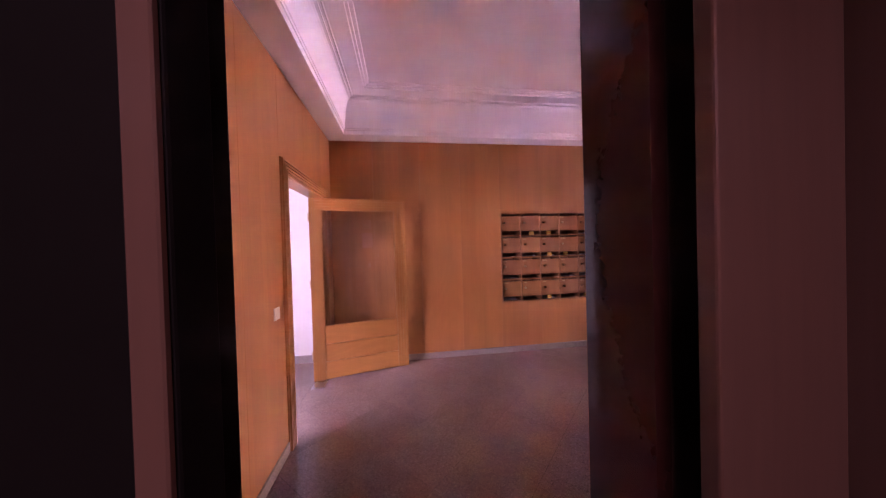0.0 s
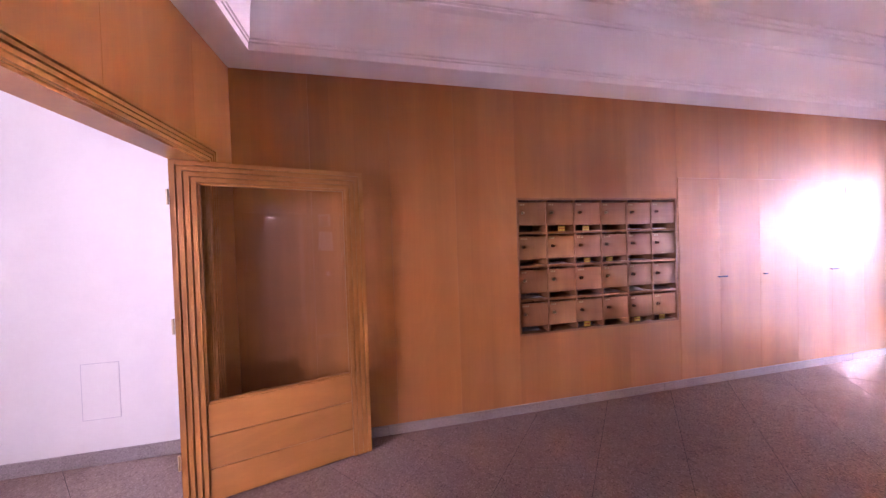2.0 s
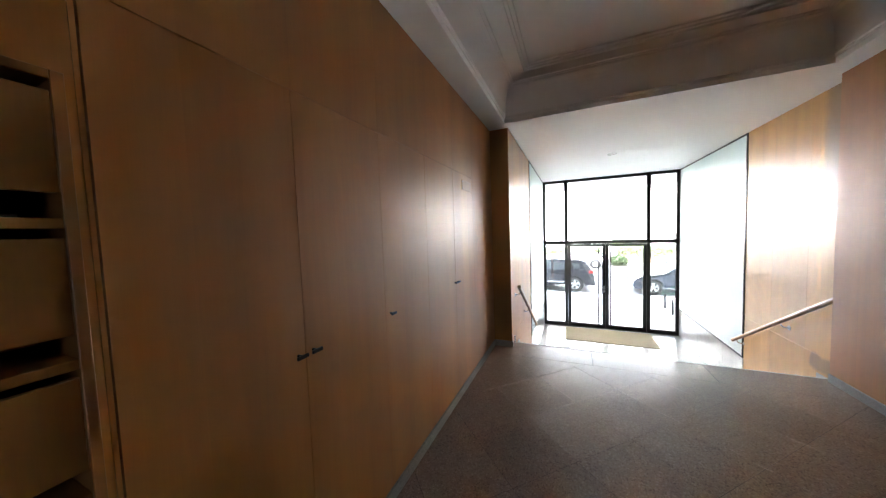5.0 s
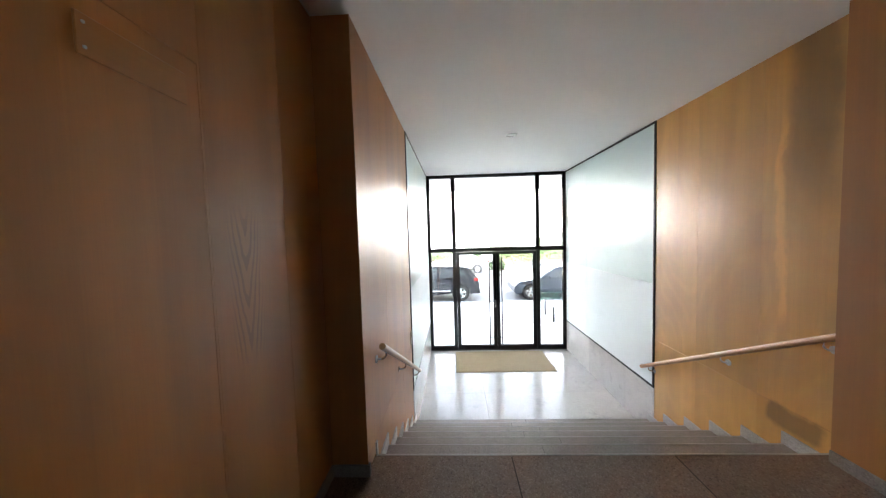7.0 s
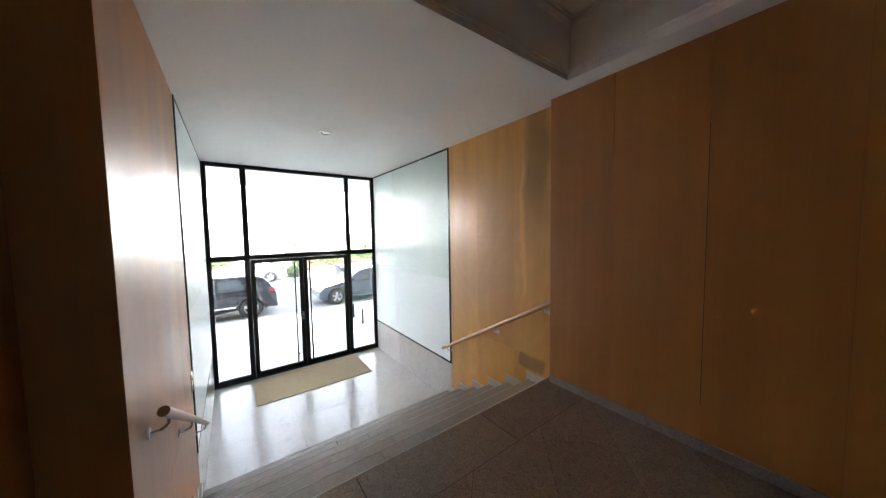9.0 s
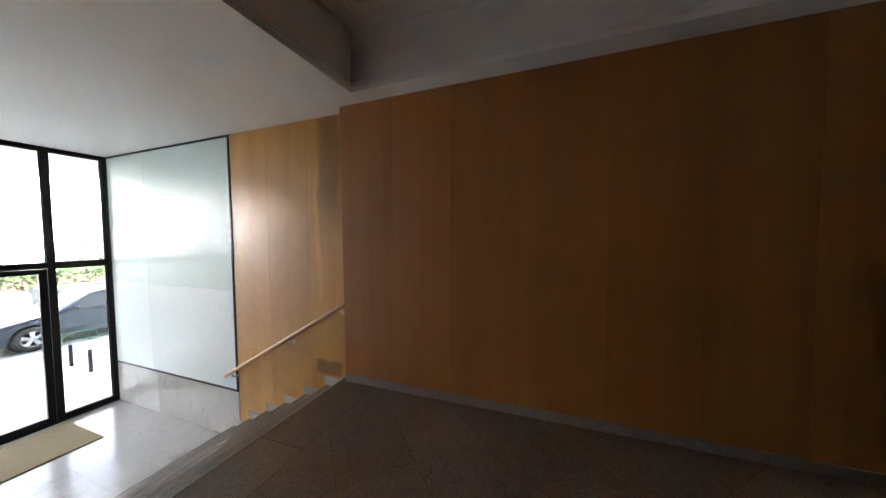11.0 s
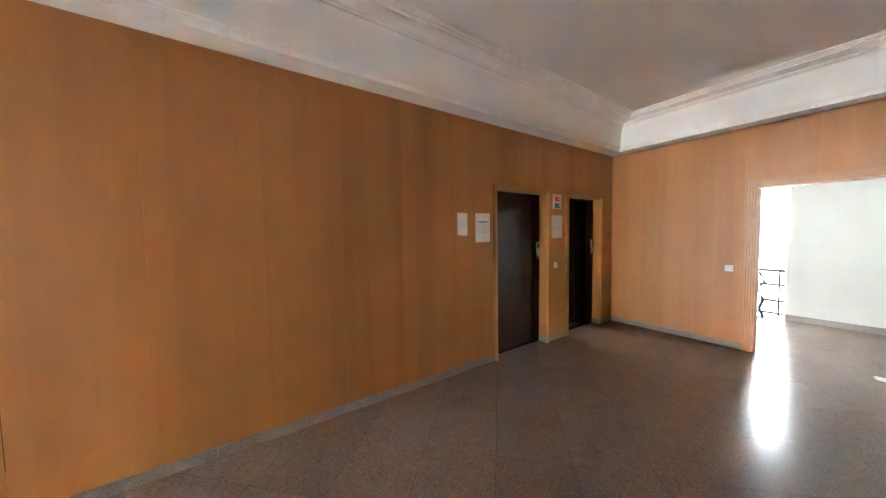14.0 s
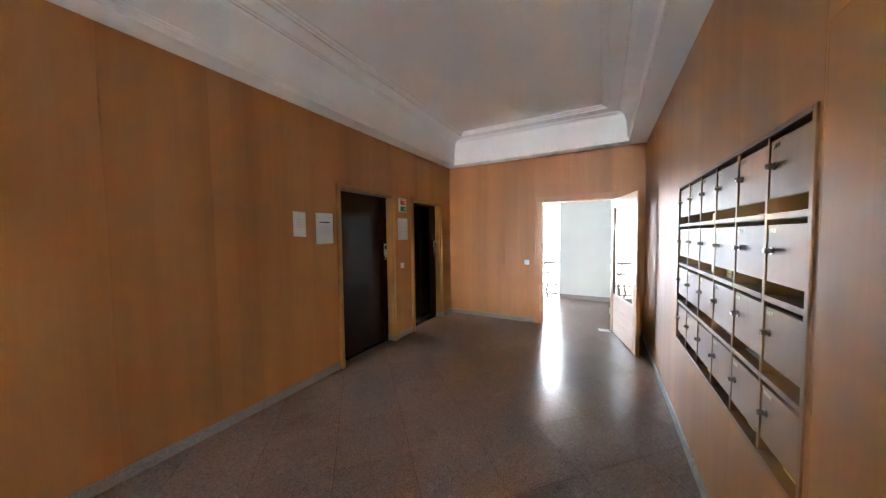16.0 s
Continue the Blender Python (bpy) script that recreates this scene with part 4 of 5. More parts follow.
hm = box(1.838, 2.35, S, S + 0.002, 1.462, 1.468)
bx(hm, 2.347, 2.352, S, S + 0.002, 1.462, 1.82)
bx(hm, 1.838, 1.843, S, S + 0.013, 1.462, 1.82)
part("edge", hm, HOLDER, t)


def downlight(x, y, z, r, label):
    t = thing("downlight", (x, y, z), label, "lamp", group="ceiling downlights")
    bm = bmesh.new()
    seg = 28
    prev = None
    for rr, zz in ((r, z), (r, z - 0.006), (r * 0.86, z - 0.010), (r * 0.74, z - 0.006), (r * 0.72, z - 0.001)):
        ring = [bm.verts.new((x + rr * math.cos(2 * math.pi * k / seg), y + rr * math.sin(2 * math.pi * k / seg), zz)) for k in range(seg)]
        if prev:
            for k in range(seg):
                bm.faces.new((prev[k], prev[(k + 1) % seg], ring[(k + 1) % seg], ring[k]))
        prev = ring
    part("ring", bm, STEEL, t, smooth=True)
    part("bulb", rod(bmesh.new(), (x, y, z - 0.001), (x, y, z - 0.005), r * 0.70, 20, r * 0.5), PLASTIC, t)


downlight(8.78, 2.128, SOF, 0.075, "small round recessed downlight, switched off")
downlight(2.30, 2.17, CEIL, 0.085, "small round recessed downlight, switched off")

# ---- mat at the entrance ----
mm = box(10.29, 11.27, 1.02, 2.97, LOW, LOW + 0.014, 0.004, 1)
solid("door_mat", mm, MAT_FIBRE, "beige coir mat lying before the entrance doors", "mat")

# ---- stairwell rail ----
rl = thing("stair_railing", (-3.34, 1.2, 0), "black iron stair railing of level bars and bent rods", "railing")
for z, r in ((0.85, 0.024), (0.60, 0.019), (0.32, 0.019), (0.10, 0.019)):
    part("rail_bar", rod(bmesh.new(), (-3.34, -0.28, z), (-3.34, 2.318, z), r, 10), IRON, rl)
for y in (0.40, 1.42):
    for s in (0, 0.13):
        part("bent_rod", tube(bmesh.new(), [(-3.34, y + 0.38 + s, 0.87), (-3.35, y + 0.52 + s * 0.6, 0.78), (-3.35, y + 0.58 + s * 0.6, 0.62), (-3.34, y + 0.44 + s, 0.52),
                                            (-3.33, y + 0.52 + s, 0.32), (-3.34, y + 0.47 + s, 0.16), (-3.34, y + 0.53 + s, -0.02)], 0.023, 8), IRON, rl)
for y in (-0.1, 1.05, 2.25):
    part("post", rod(bmesh.new(), (-3.34, y, -0.02), (-3.34, y, 0.85), 0.013, 10), IRON, rl)
sl = bmesh.new()
bx(sl, -3.37, -3.05, 1.55, 2.05, 0.0, 0.008, 0.003, 1)
solid("floor_mat", sl, RUBBER, "small dark rubber mat on the landing floor", "mat")
ac = thing("access_hatch", (-2.05, 3.98, 0.33), "flush white painted hatch in the stairwell wall", "hatch")
hb = bmesh.new()
for a, b, c, d in cuts(-2.17, -1.935, 0.33, 0.745, [(-2.166, -1.939, 0.334, 0.741)]):
    bx(hb, a, b, 3.9775, 3.98, c, d)
part("joint", hb, FAINT, ac)
part("cover", box(-2.165, -1.94, 3.975, 3.98, 0.335, 0.74, 0.002, 1), STAIR_PLASTER, ac)
solid("floor_spring_plate", box(-1.18, -1.05, 3.19, 3.37, 0.0, 0.004, 0.0015, 1), STEEL, "steel cover plate of the door's floor spring", "plate")


# ---- the street ----
RD = -1.36
PAVE = -1.22
solid("ground", box(-400, 900, -600, 600, RD - 0.4, RD), ASPHALT, "grey asphalt street and parking ground", "ground", kind="structure")
pave = solid("pavement", box(11.62, 16.15, -40, 40, RD + 0.002, PAVE - 0.006), JOINT, "light stone pavement in front of the entrance", "pavement", kind="structure")
kerb = thing("kerb", (16.25, 0, RD), "pale stone kerb along the street", "kerb", kind="structure")
for k in range(-12, 12):
    part("kerb_stone", box(16.15, 16.32, k * 1.0 + 0.003, k * 1.0 + 0.997, RD + 0.002, PAVE, 0.012, 1), KERB, kerb)
slab_mesh = to_mesh("paving_slab", box(-0.446, 0.446, -0.446, 0.446, -0.008, 0.0), PAVING)
for i in range(5):
    for j in range(-8, 10):
        o = part("paving_slab", slab_mesh, PAVING, pave)
        o.location = (11.64 + 0.45 + 0.9 * i, 0.45 + 0.9 * j, PAVE)
solid("entrance_sill", box(11.47, 11.62, 0.16, 3.80, LOW - 0.2, LOW - 0.004), KERB, "stone sill under the entrance doors", "sill", kind="structure")

# own building outside: canopy and front
solid("canopy", box(11.62, 14.2, -12, 16, SOF + 0.02, 3.15), FACADE, "white concrete canopy over the pavement", "canopy", kind="structure")
wall_y("wall_front", -12, 16, 11.4, 11.62, LOW - 0.2, 3.43, [(0.16, 3.80, LOW - 0.3, 2.9)], FACADE, "painted front of the apartment house")
# added out of view, only to shade the stairwell window from the low sun
solid("wall_sun_block", box(-10.0, -9.7, -14, 16, RD, 12), FACADE, "unseen plain wall added to keep the sun out of the stairwell window", "wall", kind="structure")
solid("wall_upper_floors", box(4.0, 11.62, -12, 16, 3.43, 12), FACADE, "upper floors of the apartment house", "building", kind="structure")


def wheel_parts(car, u, v, r, side, half):
    ob = part("wheel", bmesh.new(), RUBBER, car, local=True)
    bm = bmesh.new()
    seg = 24
    prof2 = [(0.62, 0.0), (0.90, 0.0), (1.0, 0.03), (1.0, 0.17), (0.90, 0.20), (0.62, 0.20)]
    prev = first = None
    y0 = side * (half - 0.20)
    for k in range(seg + 1):
        a = 2 * math.pi * k / seg
        ring = first if k == seg else [bm.verts.new((u + r * p * math.cos(a), y0 + side * q, v + r * p * math.sin(a))) for p, q in prof2]
        if prev:
            for i in range(len(prof2) - 1):
                bm.faces.new((prev[i], prev[i + 1], ring[i + 1], ring[i]))
        first = first or ring
        prev = ring
    bmesh.ops.recalc_face_normals(bm, faces=bm.faces[:])
    ob.data = to_mesh("wheel", bm, RUBBER)
    rim = bmesh.new()
    yo = side * (half - 0.03)
    rod(rim, (u, yo - side * 0.03, v), (u, yo, v), r * 0.18, 14)
    for k in range(5):
        a = 2 * math.pi * k / 5 + 0.3
        d = Vector((math.cos(a), 0, math.sin(a)))
        e = Vector((-math.sin(a), 0, math.cos(a)))
        c = Vector((u, yo - side * 0.02, v))
        pts = [c + d * r * 0.12 + e * r * 0.09, c + d * r * 0.62 + e * r * 0.15, c + d * r * 0.62 - e * r * 0.15, c + d * r * 0.12 - e * r * 0.09]
        lo = [rim.verts.new(p) for p in pts]
        hi = [rim.verts.new(p + Vector((0, side * 0.02, 0))) for p in pts]
        rim.faces.new(lo[::-1])
        rim.faces.new(hi)
        for q in range(4):
            rim.faces.new((lo[q], lo[(q + 1) % 4], hi[(q + 1) % 4], hi[q]))
    tube(rim, [(u + r * 0.62 * math.cos(2 * math.pi * k / 24), yo - side * 0.015, v + r * 0.62 * math.sin(2 * math.pi * k / 24)) for k in range(25)], r * 0.05, 6)
    bmesh.ops.recalc_face_normals(rim, faces=rim.faces[:])
    part("rim", rim, CAR_SILVER, ob, "silver alloy rim")


def make_car(name, label, paint, at, turn, outline, top, belt, half, wheels, r, windows, front_u, rear_u, lamp_z, roof_rails):
    """A car: forward is +x in its own frame, the rear stands at 0."""
    car = thing(name, at, label, "car", group="parked cars", turn=turn)

    def wide(h):
        return half * (1 - 0.20 * max(0.0, (h - belt) / (top - belt)) - 0.06 * max(0.0, (0.5 - h) / 0.5))
    lower = []
    for u in sorted(wheels, reverse=True):
        lower += [(u + (r + 0.05) * math.cos(a), r + (r + 0.05) * math.sin(a)) for a in [math.pi * k / 10 for k in range(11)] if r + (r + 0.05) * math.sin(a) > 0.25]
    full = outline + [(max(wheels) + r + 0.08, 0.24)] + lower[:11] + [((wheels[0] + wheels[1]) / 2, 0.22)] + lower[11:] + [(min(wheels) - r - 0.08, 0.28)]
    bm = bmesh.new()
    n = len(full)
    layers = []
    for w in (-1, -0.93, 0.93, 1):
        k = 1.0 if abs(w) < 1 else 0.0
        layers.append([bm.verts.new((u, w * wide(v), v + (0.025 * k if v > belt else 0))) for u, v in full])
    for a, b in zip(layers, layers[1:]):
        for i in range(n):
            bm.faces.new((a[i], a[(i + 1) % n], b[(i + 1) % n], b[i]))
    bm.faces.new(layers[0])
    bm.faces.new(layers[-1][::-1])
    bmesh.ops.recalc_face_normals(bm, faces=bm.faces[:])
    part("body", bm, paint, car, local=True)
    for u in wheels:
        for side in (-1, 1):
            wheel_parts(car, u, r, r, side, half)
            ar = bmesh.new()
            rod(ar, (u, side * (half - 0.42), r), (u, side * (half - 0.22), r), r + 0.045, 20)
            part("wheel_arch", ar, RUBBER, car, local=True)
    for win_o in windows:
        for side in (-1, 1):
            g = bmesh.new()
            prism(g, win_o, lambda u, v, w: (u, side * (wide(v) + 0.006 - w), v), 0.012)
            part("side_window", g, CAR_GLASS, car, local=True)
    for (ua, va), (ub, vb) in ((outline[i], outline[i + 1]) for i in (front_u, rear_u)):
        g = bmesh.new()
        nx, nz = -(vb - va), (ub - ua)
        ln = math.hypot(nx, nz)
        s = 0.03 / ln * (1 if nz > 0 else -1)
        pts = []
        for f, k in ((0.08, 0.82), (0.92, 0.86)):
            u, v = ua + (ub - ua) * f, va + (vb - va) * f
            for side in ((-1, 1) if f < 0.5 else (1, -1)):
                pts.append((u + nx * s, side * wide(v) * k, v + nz * s))
        f = g.faces.new([g.verts.new(p) for p in pts])
        bmesh.ops.solidify(g, geom=[f], thickness=0.008)
        part("windscreen", g, CAR_GLASS, car, local=True)
    length = max(u for u, v in outline)
    for side in (-1, 1):
        part("tail_lamp", box(0.04, 0.22, min(side * (half - 0.22), side * (half + 0.004)), max(side * (half - 0.22), side * (half + 0.004)), lamp_z + 0.08, lamp_z + 0.20, 0.02), LAMP_RED, car, "red tail lamp", local=True)
        part("head_lamp", box(length - 0.40, length - 0.10, min(side * (half - 0.30), side * (half - 0.03)), max(side * (half - 0.30), side * (half - 0.03)), lamp_z - 0.12, lamp_z + 0.02, 0.02), LAMP_CLEAR, car, "clear head lamp", local=True)
        part("mirror", box(length * 0.64, length * 0.64 + 0.10, min(side * half, side * (half + 0.16)), max(side * half, side * (half + 0.16)), belt, belt + 0.13, 0.03), paint, car, local=True)
        for u in (length * 0.30, length * 0.54):
            part("door_handle", box(u, u + 0.18, min(side * (half - 0.01), side * (half + 0.02)), max(side * (half - 0.01), side * (half + 0.02)), belt - 0.10, belt - 0.07, 0.006, 1), paint, car, local=True)
        part("side_strip", box(min(wheels) + r + 0.1, max(wheels) - r - 0.1, min(side * (half - 0.02), side * (half + 0.012)), max(side * (half - 0.02), side * (half + 0.012)), 0.42, 0.47, 0.005, 1), CAR_SILVER if roof_rails else paint, car, local=True)
        if roof_rails:
            part("roof_rail", tube(bmesh.new(), [(0.7, side * half * 0.72, top), (0.8, side * half * 0.72, top + 0.06), (2.3, side * half * 0.72, top + 0.05), (2.4, side * half * 0.72, top - 0.01)], 0.014, 8), CAR_SILVER, car, local=True)
    part("bumper", box(-0.03, 0.22, -half + 0.03, half - 0.03, 0.30, 0.52, 0.05), paint, car, local=True)
    part("number_plate", box(-0.036, -0.028, -0.26, 0.26, 0.62, 0.73), PLASTIC, car, local=True)
    return car


SUV = [(0.02, 0.42), (0.0, 0.72), (0.05, 1.00), (0.12, 1.10), (0.36, 1.46), (0.60, 1.56), (1.9, 1.61), (2.50, 1.55), (3.12, 1.08), (3.30, 1.04), (4.05, 0.94), (4.28, 0.76), (4.33, 0.45), (4.24, 0.27)]
SUV_WIN = [[(0.55, 1.15), (0.80, 1.15), (0.92, 1.42), (0.66, 1.42)], [(0.95, 1.08), (1.72, 1.06), (1.70, 1.50), (1.10, 1.48)], [(1.78, 1.06), (2.86, 1.05), (2.44, 1.46), (1.80, 1.50)]]
def lowered(points, k):
    return [(u, 0.5 + (v - 0.5) * k if v > 0.5 else v) for u, v in points]


SUV, SUV_WIN = lowered(SUV, 0.88), [lowered(w, 0.88) for w in SUV_WIN]
make_car("parked_car", "dark off-road car parked at the kerb", CAR_BLACK, (17.95, 1.90, RD), 90, SUV, 1.477, 0.958, 0.89, (0.80, 3.45), 0.345, SUV_WIN, 7, 3, 0.78, True)
SEDAN = [(0.02, 0.42), (0.0, 0.72), (0.05, 0.94), (0.55, 0.98), (1.12, 1.36), (1.40, 1.42), (2.05, 1.44), (2.45, 1.38), (3.10, 0.96), (3.30, 0.92), (4.02, 0.78), (4.22, 0.60), (4.26, 0.40), (4.18, 0.25)]
SEDAN_WIN = [[(0.98, 1.00), (1.42, 1.00), (1.42, 1.32), (1.26, 1.30)], [(1.46, 0.98), (2.10, 0.97), (2.08, 1.35), (1.50, 1.34)], [(2.16, 0.97), (2.86, 0.95), (2.42, 1.31), (2.14, 1.35)]]
SEDAN, SEDAN_WIN = lowered(SEDAN, 0.92), [lowered(w, 0.92) for w in SEDAN_WIN]
make_car("parked_car", "blue-grey saloon car parked at the kerb", CAR_BLUE, (17.95, -3.82, RD), 90, SEDAN, 1.365, 0.896, 0.87, (0.85, 3.55), 0.32, SEDAN_WIN, 7, 3, 0.70, False)
make_car("parked_car", "silver car parked across the street", CAR_SILVER, (26.4, 0.45, RD), 90, SEDAN, 1.365, 0.896, 0.87, (0.85, 3.55), 0.32, SEDAN_WIN, 7, 3, 0.70, False)
make_car("parked_car", "dark saloon car parked across the street", CAR_BLUE, (25.2, -9.2, RD), 90, SEDAN, 1.365, 0.896, 0.87, (0.85, 3.55), 0.32, SEDAN_WIN, 7, 3, 0.70, False)

# street things
for x in (13.5, 14.31):
    t = thing("bollard", (x, 0.0, PAVE), "short dark metal post on the pavement", "post", group="pavement posts")
    part("post", rod(bmesh.new(), (x, 0.0, PAVE), (x, 0.0, PAVE + 0.46), 0.032, 14), IRON, t)
    part("cap", rod(bmesh.new(), (x, 0.0, PAVE + 0.46), (x, 0.0, PAVE + 0.475), 0.036, 14, 0.024), IRON, t)
    for z in (0.2, 0.4):
        part("wire", rod(bmesh.new(), (x, 0.0, PAVE + z), (x, -2.0, PAVE + z), 0.004, 6), GREEN_WIRE, t)
fence = thing("hoop_fence", (15.5, -1.2, PAVE), "low green wire fence of overlapping hoops", "fence")
for k in range(8):
    y = -0.55 - 0.42 * k
    part("hoop", tube(bmesh.new(), [(15.5, y + 0.30 * math.cos(a), PAVE + 0.30 + 0.20 * math.sin(a)) if 0 < i < 12 else (15.5, y + 0.30 * math.cos(a), PAVE)
                                    for i, a in enumerate([0] + [math.pi * q / 10 for q in range(11)] + [math.pi])], 0.007, 6), GREEN_WIRE, fence)
part("wire", rod(bmesh.new(), (15.5, -0.2, PAVE + 0.28), (15.5, -3.8, PAVE + 0.28), 0.005, 6), GREEN_WIRE, fence)

bn = thing("waste_container", (20.9, -2.4, RD), "large dark grey plastic waste container on the street", "waste container")
bm = bmesh.new()
prism(bm, [(-0.42, 0.18), (0.42, 0.18), (0.55, 1.05), (-0.55, 1.05)], lambda u, v, w: (20.9 + u, -3.35 + w, RD + v), 1.9)
part("tub", bm, BIN_GREY, bn)
bm = bmesh.new()
prism(bm, [(-0.58, 1.05), (0.58, 1.05), (0.56, 1.12), (0.3, 1.24), (-0.3, 1.24), (-0.56, 1.12)], lambda u, v, w: (20.9 + u, -3.40 + w, RD + v), 2.0)
part("lid", bm, BIN_GREY, bn)
for x, y in ((20.6, -3.1), (21.2, -3.1), (20.6, -1.7), (21.2, -1.7)):
    part("castor", rod(bmesh.new(), (x, y - 0.03, RD + 0.09), (x, y + 0.03, RD + 0.09), 0.09, 14), RUBBER, bn)


def leaves(rng, count, spot, size):
    bm = bmesh.new()
    for _ in range(count):
        p = Vector(spot(rng))
        d = Vector((rng.gauss(0, 1), rng.gauss(0, 1), rng.gauss(0, 1))).normalized()
        e = d.orthogonal().normalized()
        s = size * rng.uniform(0.6, 1.3)
        bm.faces.new([bm.verts.new(p + q) for q in (d * s, e * s * 0.5, -d * s, -e * s * 0.5)])
    return bm


def dome(x, y, r, h, seed):
    t = thing("clipped_bush", (x, y, RD), "rounded clipped green bush by the car park", "bush", group="clipped bushes")
    tk = bmesh.new()
    rod(tk, (x, y, RD), (x, y, RD + h - r * 0.4), 0.09, 10, 0.05)
    for a in (0.3, 2.2, 4.4):
        rod(tk, (x, y, RD + h - r), (x + r * 0.5 * math.cos(a), y + r * 0.5 * math.sin(a), RD + h - r * 0.2), 0.04, 8, 0.02)
    part("trunk", tk, BARK, t)

    def spot(g):
        v = Vector((g.gauss(0, 1), g.gauss(0, 1), g.gauss(0, 1))).normalized()
        k = g.uniform(0.80, 1.03) * (1 + 0.06 * math.sin(5 * v.x + 3 * v.y))
        return (x + r * v.x * k, y + r * 1.15 * v.y * k, RD + h - r + r * 0.8 * max(v.z, -0.6) * k + 0.2 * r)
    part("crown", leaves(random.Random(seed), 2200, spot, 0.085), LEAF, t)


dome(33.0, -1.7, 1.05, 2.35, 1)
dome(33.0, -6.6, 1.35, 2.75, 2)
dome(34.0, -9.0, 1.2, 2.3, 3)
dome(24.4, 0.05, 0.42, 1.0, 6)


def hedge(y0, y1, x0, x1, h, seed):
    t = thing("hedge", ((x0 + x1) / 2, (y0 + y1) / 2, RD), "long clipped green hedge", "hedge", group="hedges", kind="stuff")
    part("foliage", leaves(random.Random(seed), 5200, lambda g: (g.uniform(x0, x1), g.uniform(y0, y1), RD + min(h * (0.15 + 0.85 * g.random() ** 0.4), h) + 0.05 * math.sin(g.random() * 6)), 0.10), LEAF, t)
    part("stems", box(x0 + 0.2, x1 - 0.2, y0 + 0.1, y1 - 0.1, RD, RD + h * 0.7), SOIL, t)


hedge(-7.5, -0.6, 29.6, 30.8, 1.25, 4)
hedge(0.6, 9.0, 29.6, 30.8, 1.15, 5)
pot = thing("planter_bowl", (24.4, 0.05, RD), "round pale concrete planter bowl", "planter")
bm = bmesh.new()
rod(bm, (24.4, 0.05, RD), (24.4, 0.05, RD + 0.38), 0.35, 24, 0.62)
part("bowl", bm, KERB, pot)
part("earth", rod(bmesh.new(), (24.4, 0.05, RD + 0.38), (24.4, 0.05, RD + 0.40), 0.56, 24), SOIL, pot)

FAR_GLASS = plain("curtained_window", (0.30, 0.31, 0.33), (0.38, 0.39, 0.41), 0.2, bump=0)
far = thing("white_building", (48, 0, RD), "long white building across the car park", "building")
fb = bmesh.new()
wins = [(y, y + 1.7, z, z + 0.95) for z in (0.45, 3.2, 7.0) for y in [-27.4 + 6.2 * k for k in range(10)]]
for a, b, c, d in cuts(-45, 45, RD, 13, wins):
    bx(fb, 48, 48.4, a, b, c, d)
part("wall", fb, FACADE, far)
part("roof", box(47.6, 58, -45.4, 45.4, 13, 13.5), FACADE, far)
part("back", box(48.7, 58, -45, 45, RD, 13), FACADE, far)
for a, b, c, d in wins:
    w = part("window", box(48.22, 48.26, a, b, c, d), FAR_GLASS, far)
    wf2 = bmesh.new()
    for p, q, r, s in cuts(a, b, c, d, [(a + 0.06, (a + b) / 2 - 0.03, c + 0.06, d - 0.06), ((a + b) / 2 + 0.03, b - 0.06, c + 0.06, d - 0.06)]):
        bx(wf2, 48.16, 48.22, p, q, r, s)
    part("window_frame", wf2, PLASTIC, w)

# ---- floor tiles and slabs ----
def clip(poly, axis, limit, keep_above):
    out = []
    for i in range(len(poly)):
        a, b = poly[i], poly[(i + 1) % len(poly)]
        ia, ib = ((a[axis] >= limit) == keep_above), ((b[axis] >= limit) == keep_above)
        if ia:
            out.append(a)
        if ia != ib:
            f = (limit - a[axis]) / (b[axis] - a[axis])
            out.append((a[0] + (b[0] - a[0]) * f, a[1] + (b[1] - a[1]) * f))
    return out


HALF_D = 0.362
BORDER = 6.23


def diamond(cx, cy, g=0.0018):
    h = HALF_D - g
    return [(cx + h, cy), (cx, cy + h), (cx - h, cy), (cx, cy - h)]


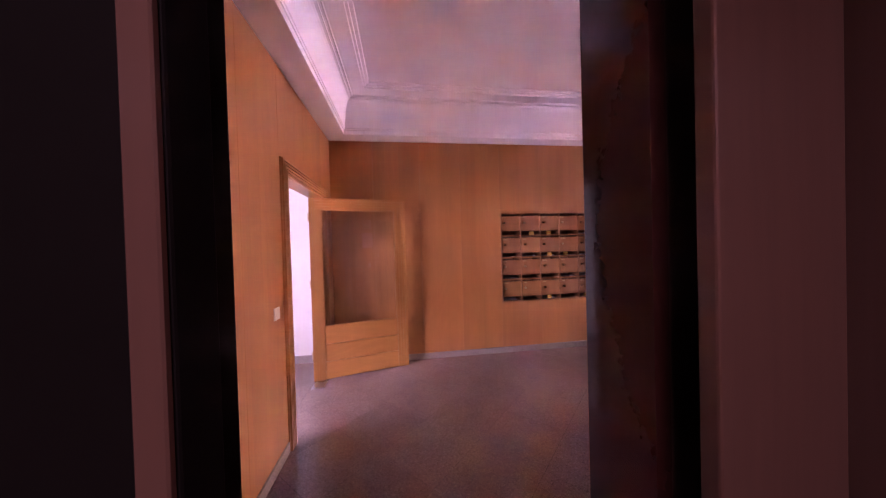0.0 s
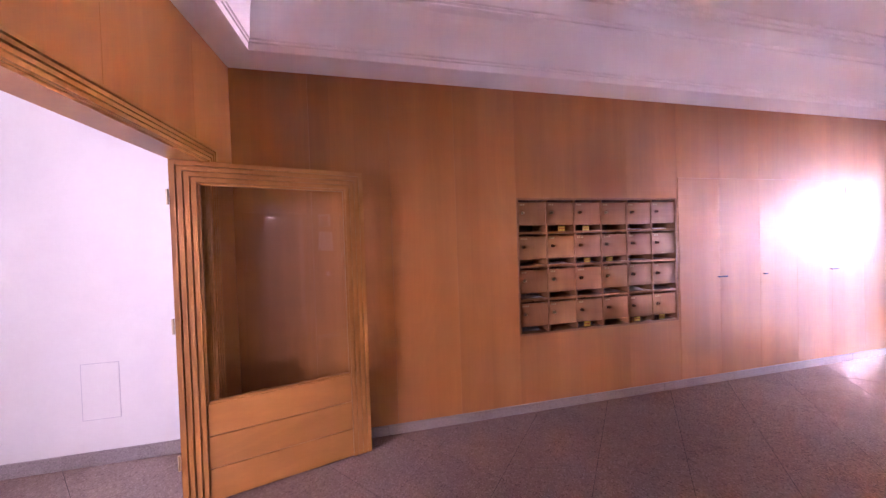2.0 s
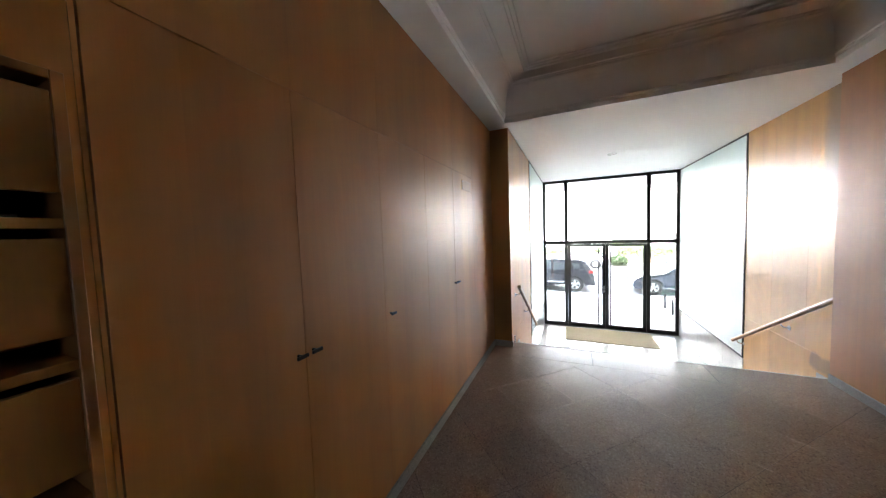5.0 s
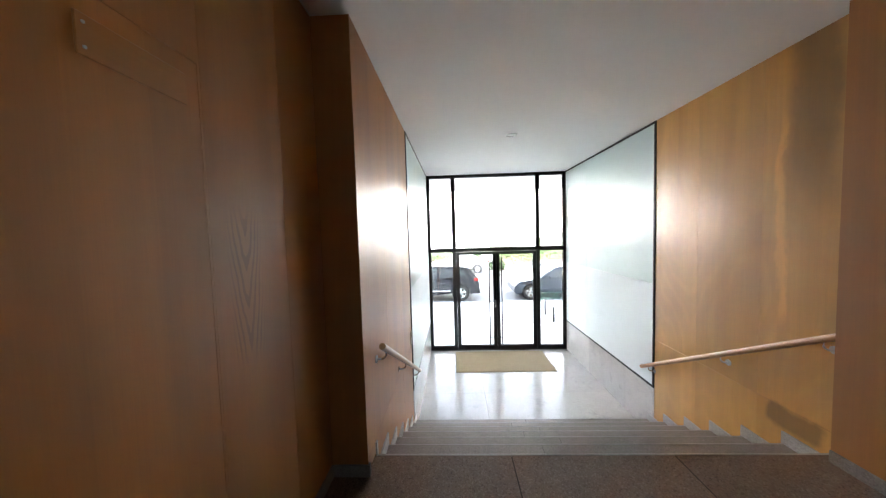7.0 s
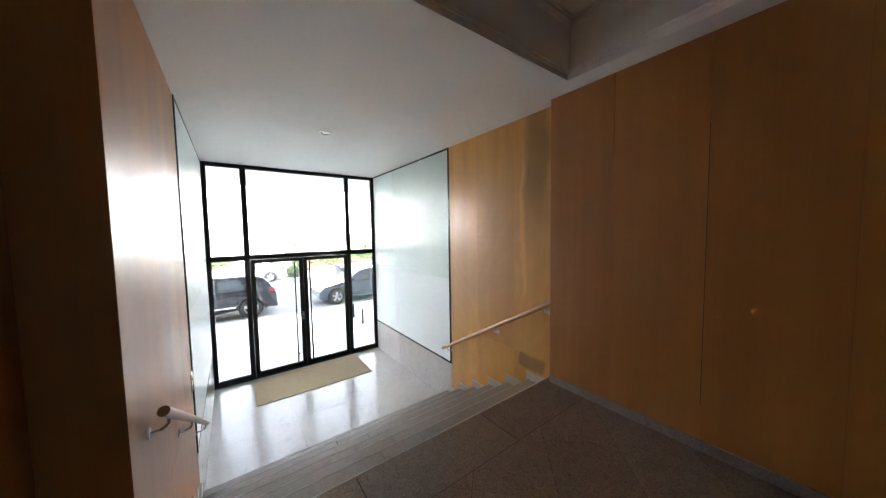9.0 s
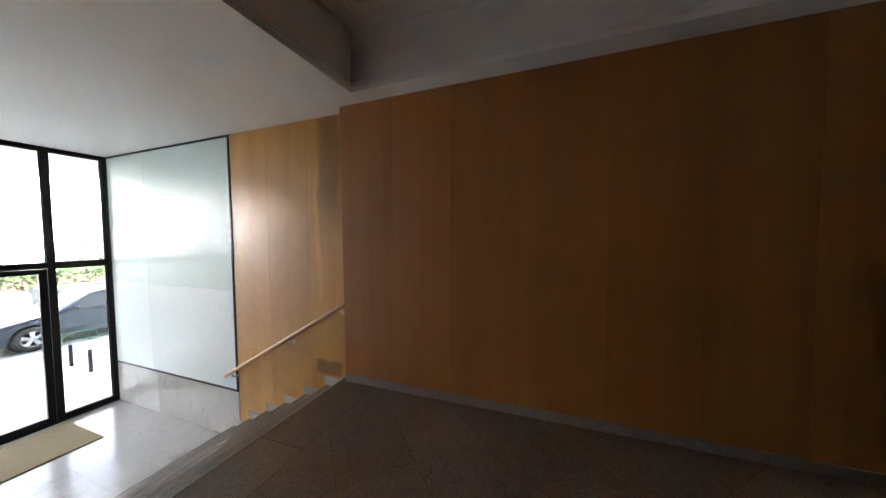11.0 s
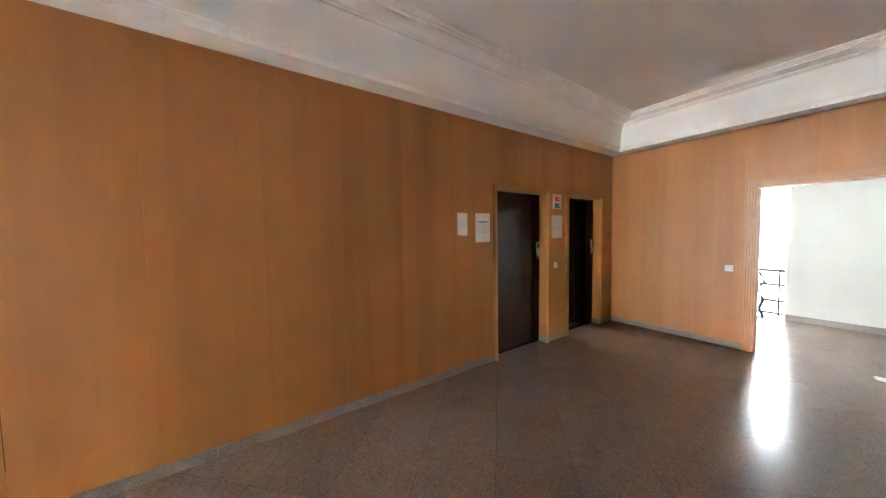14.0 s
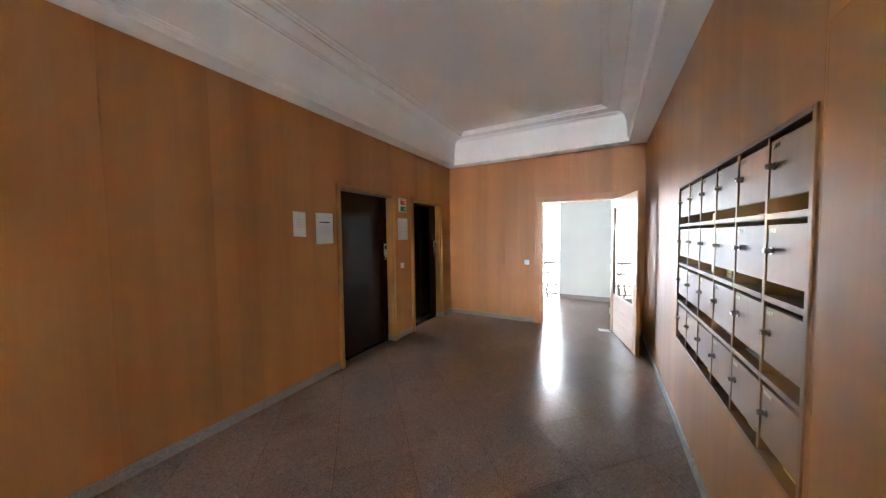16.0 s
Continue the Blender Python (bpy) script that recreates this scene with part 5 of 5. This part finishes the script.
whole = bmesh.new()
prism(whole, diamond(0, 0), lambda u, v, w: (u, v, -0.02 + w), 0.02)
whole_mesh = to_mesh("floor_tile", whole, TILE)


def lay(x0, x1, y0, y1):
    i0, i1 = int((x0 - 2.51) / HALF_D) - 2, int((x1 - 2.51) / HALF_D) + 2
    j0, j1 = int((y0 - 2.06) / HALF_D) - 2, int((y1 - 2.06) / HALF_D) + 2
    for i in range(i0, i1 + 1):
        for j in range(j0, j1 + 1):
            if (i + j) % 2 == 0:
                continue
            cx, cy = 2.51 + HALF_D * i, 2.06 + HALF_D * j
            d = diamond(cx, cy)
            if all(x0 <= p[0] <= x1 and y0 <= p[1] <= y1 for p in d):
                o = part("floor_tile", whole_mesh, TILE, floor)
                o.location = (cx, cy, 0)
                continue
            for axis, lim, up in ((0, x0, True), (0, x1, False), (1, y0, True), (1, y1, False)):
                d = clip(d, axis, lim, up) if d else d
            if len(d) >= 3:
                ar = abs(sum(d[k][0] * d[(k + 1) % len(d)][1] - d[(k + 1) % len(d)][0] * d[k][1] for k in range(len(d)))) / 2
                if ar > 0.0008:
                    bm = bmesh.new()
                    prism(bm, d, lambda u, v, w: (u, v, -0.02 + w), 0.02)
                    part("floor_tile", bm, TILE, floor)


lay(-1.2, BORDER, 0.45, 3.79)
lay(-3.38, -1.203, -0.3, 3.98)
for a, b in ((0.42, 1.5), (1.5, 2.6), (2.6, 3.79)):
    part("border_slab", box(BORDER + 0.003, EDGE + 0.006 if b < 3.7 else 6.656, a + 0.0015, b - 0.0015, -0.03, 0.0, 0.003, 1), TILE, floor)
part("nosing", box(EDGE + 0.006, EDGE + 0.022, 0.421, 3.544, -0.03, 0.001, 0.006), NOSING, stairs, "edge of the step, worn and coloured paler for the light it catches")
ys = [0.426, 1.46, 2.5, 3.539]
xs = [8.575, 9.55, 10.5, 11.39]
for a, b in zip(xs, xs[1:]):
    for c, d in zip(ys, ys[1:]):
        part("floor_slab", box(a + 0.0005, b - 0.0005, c + 0.0005, d - 0.0005, LOW - 0.03, LOW), PALE_STONE, low_floor)
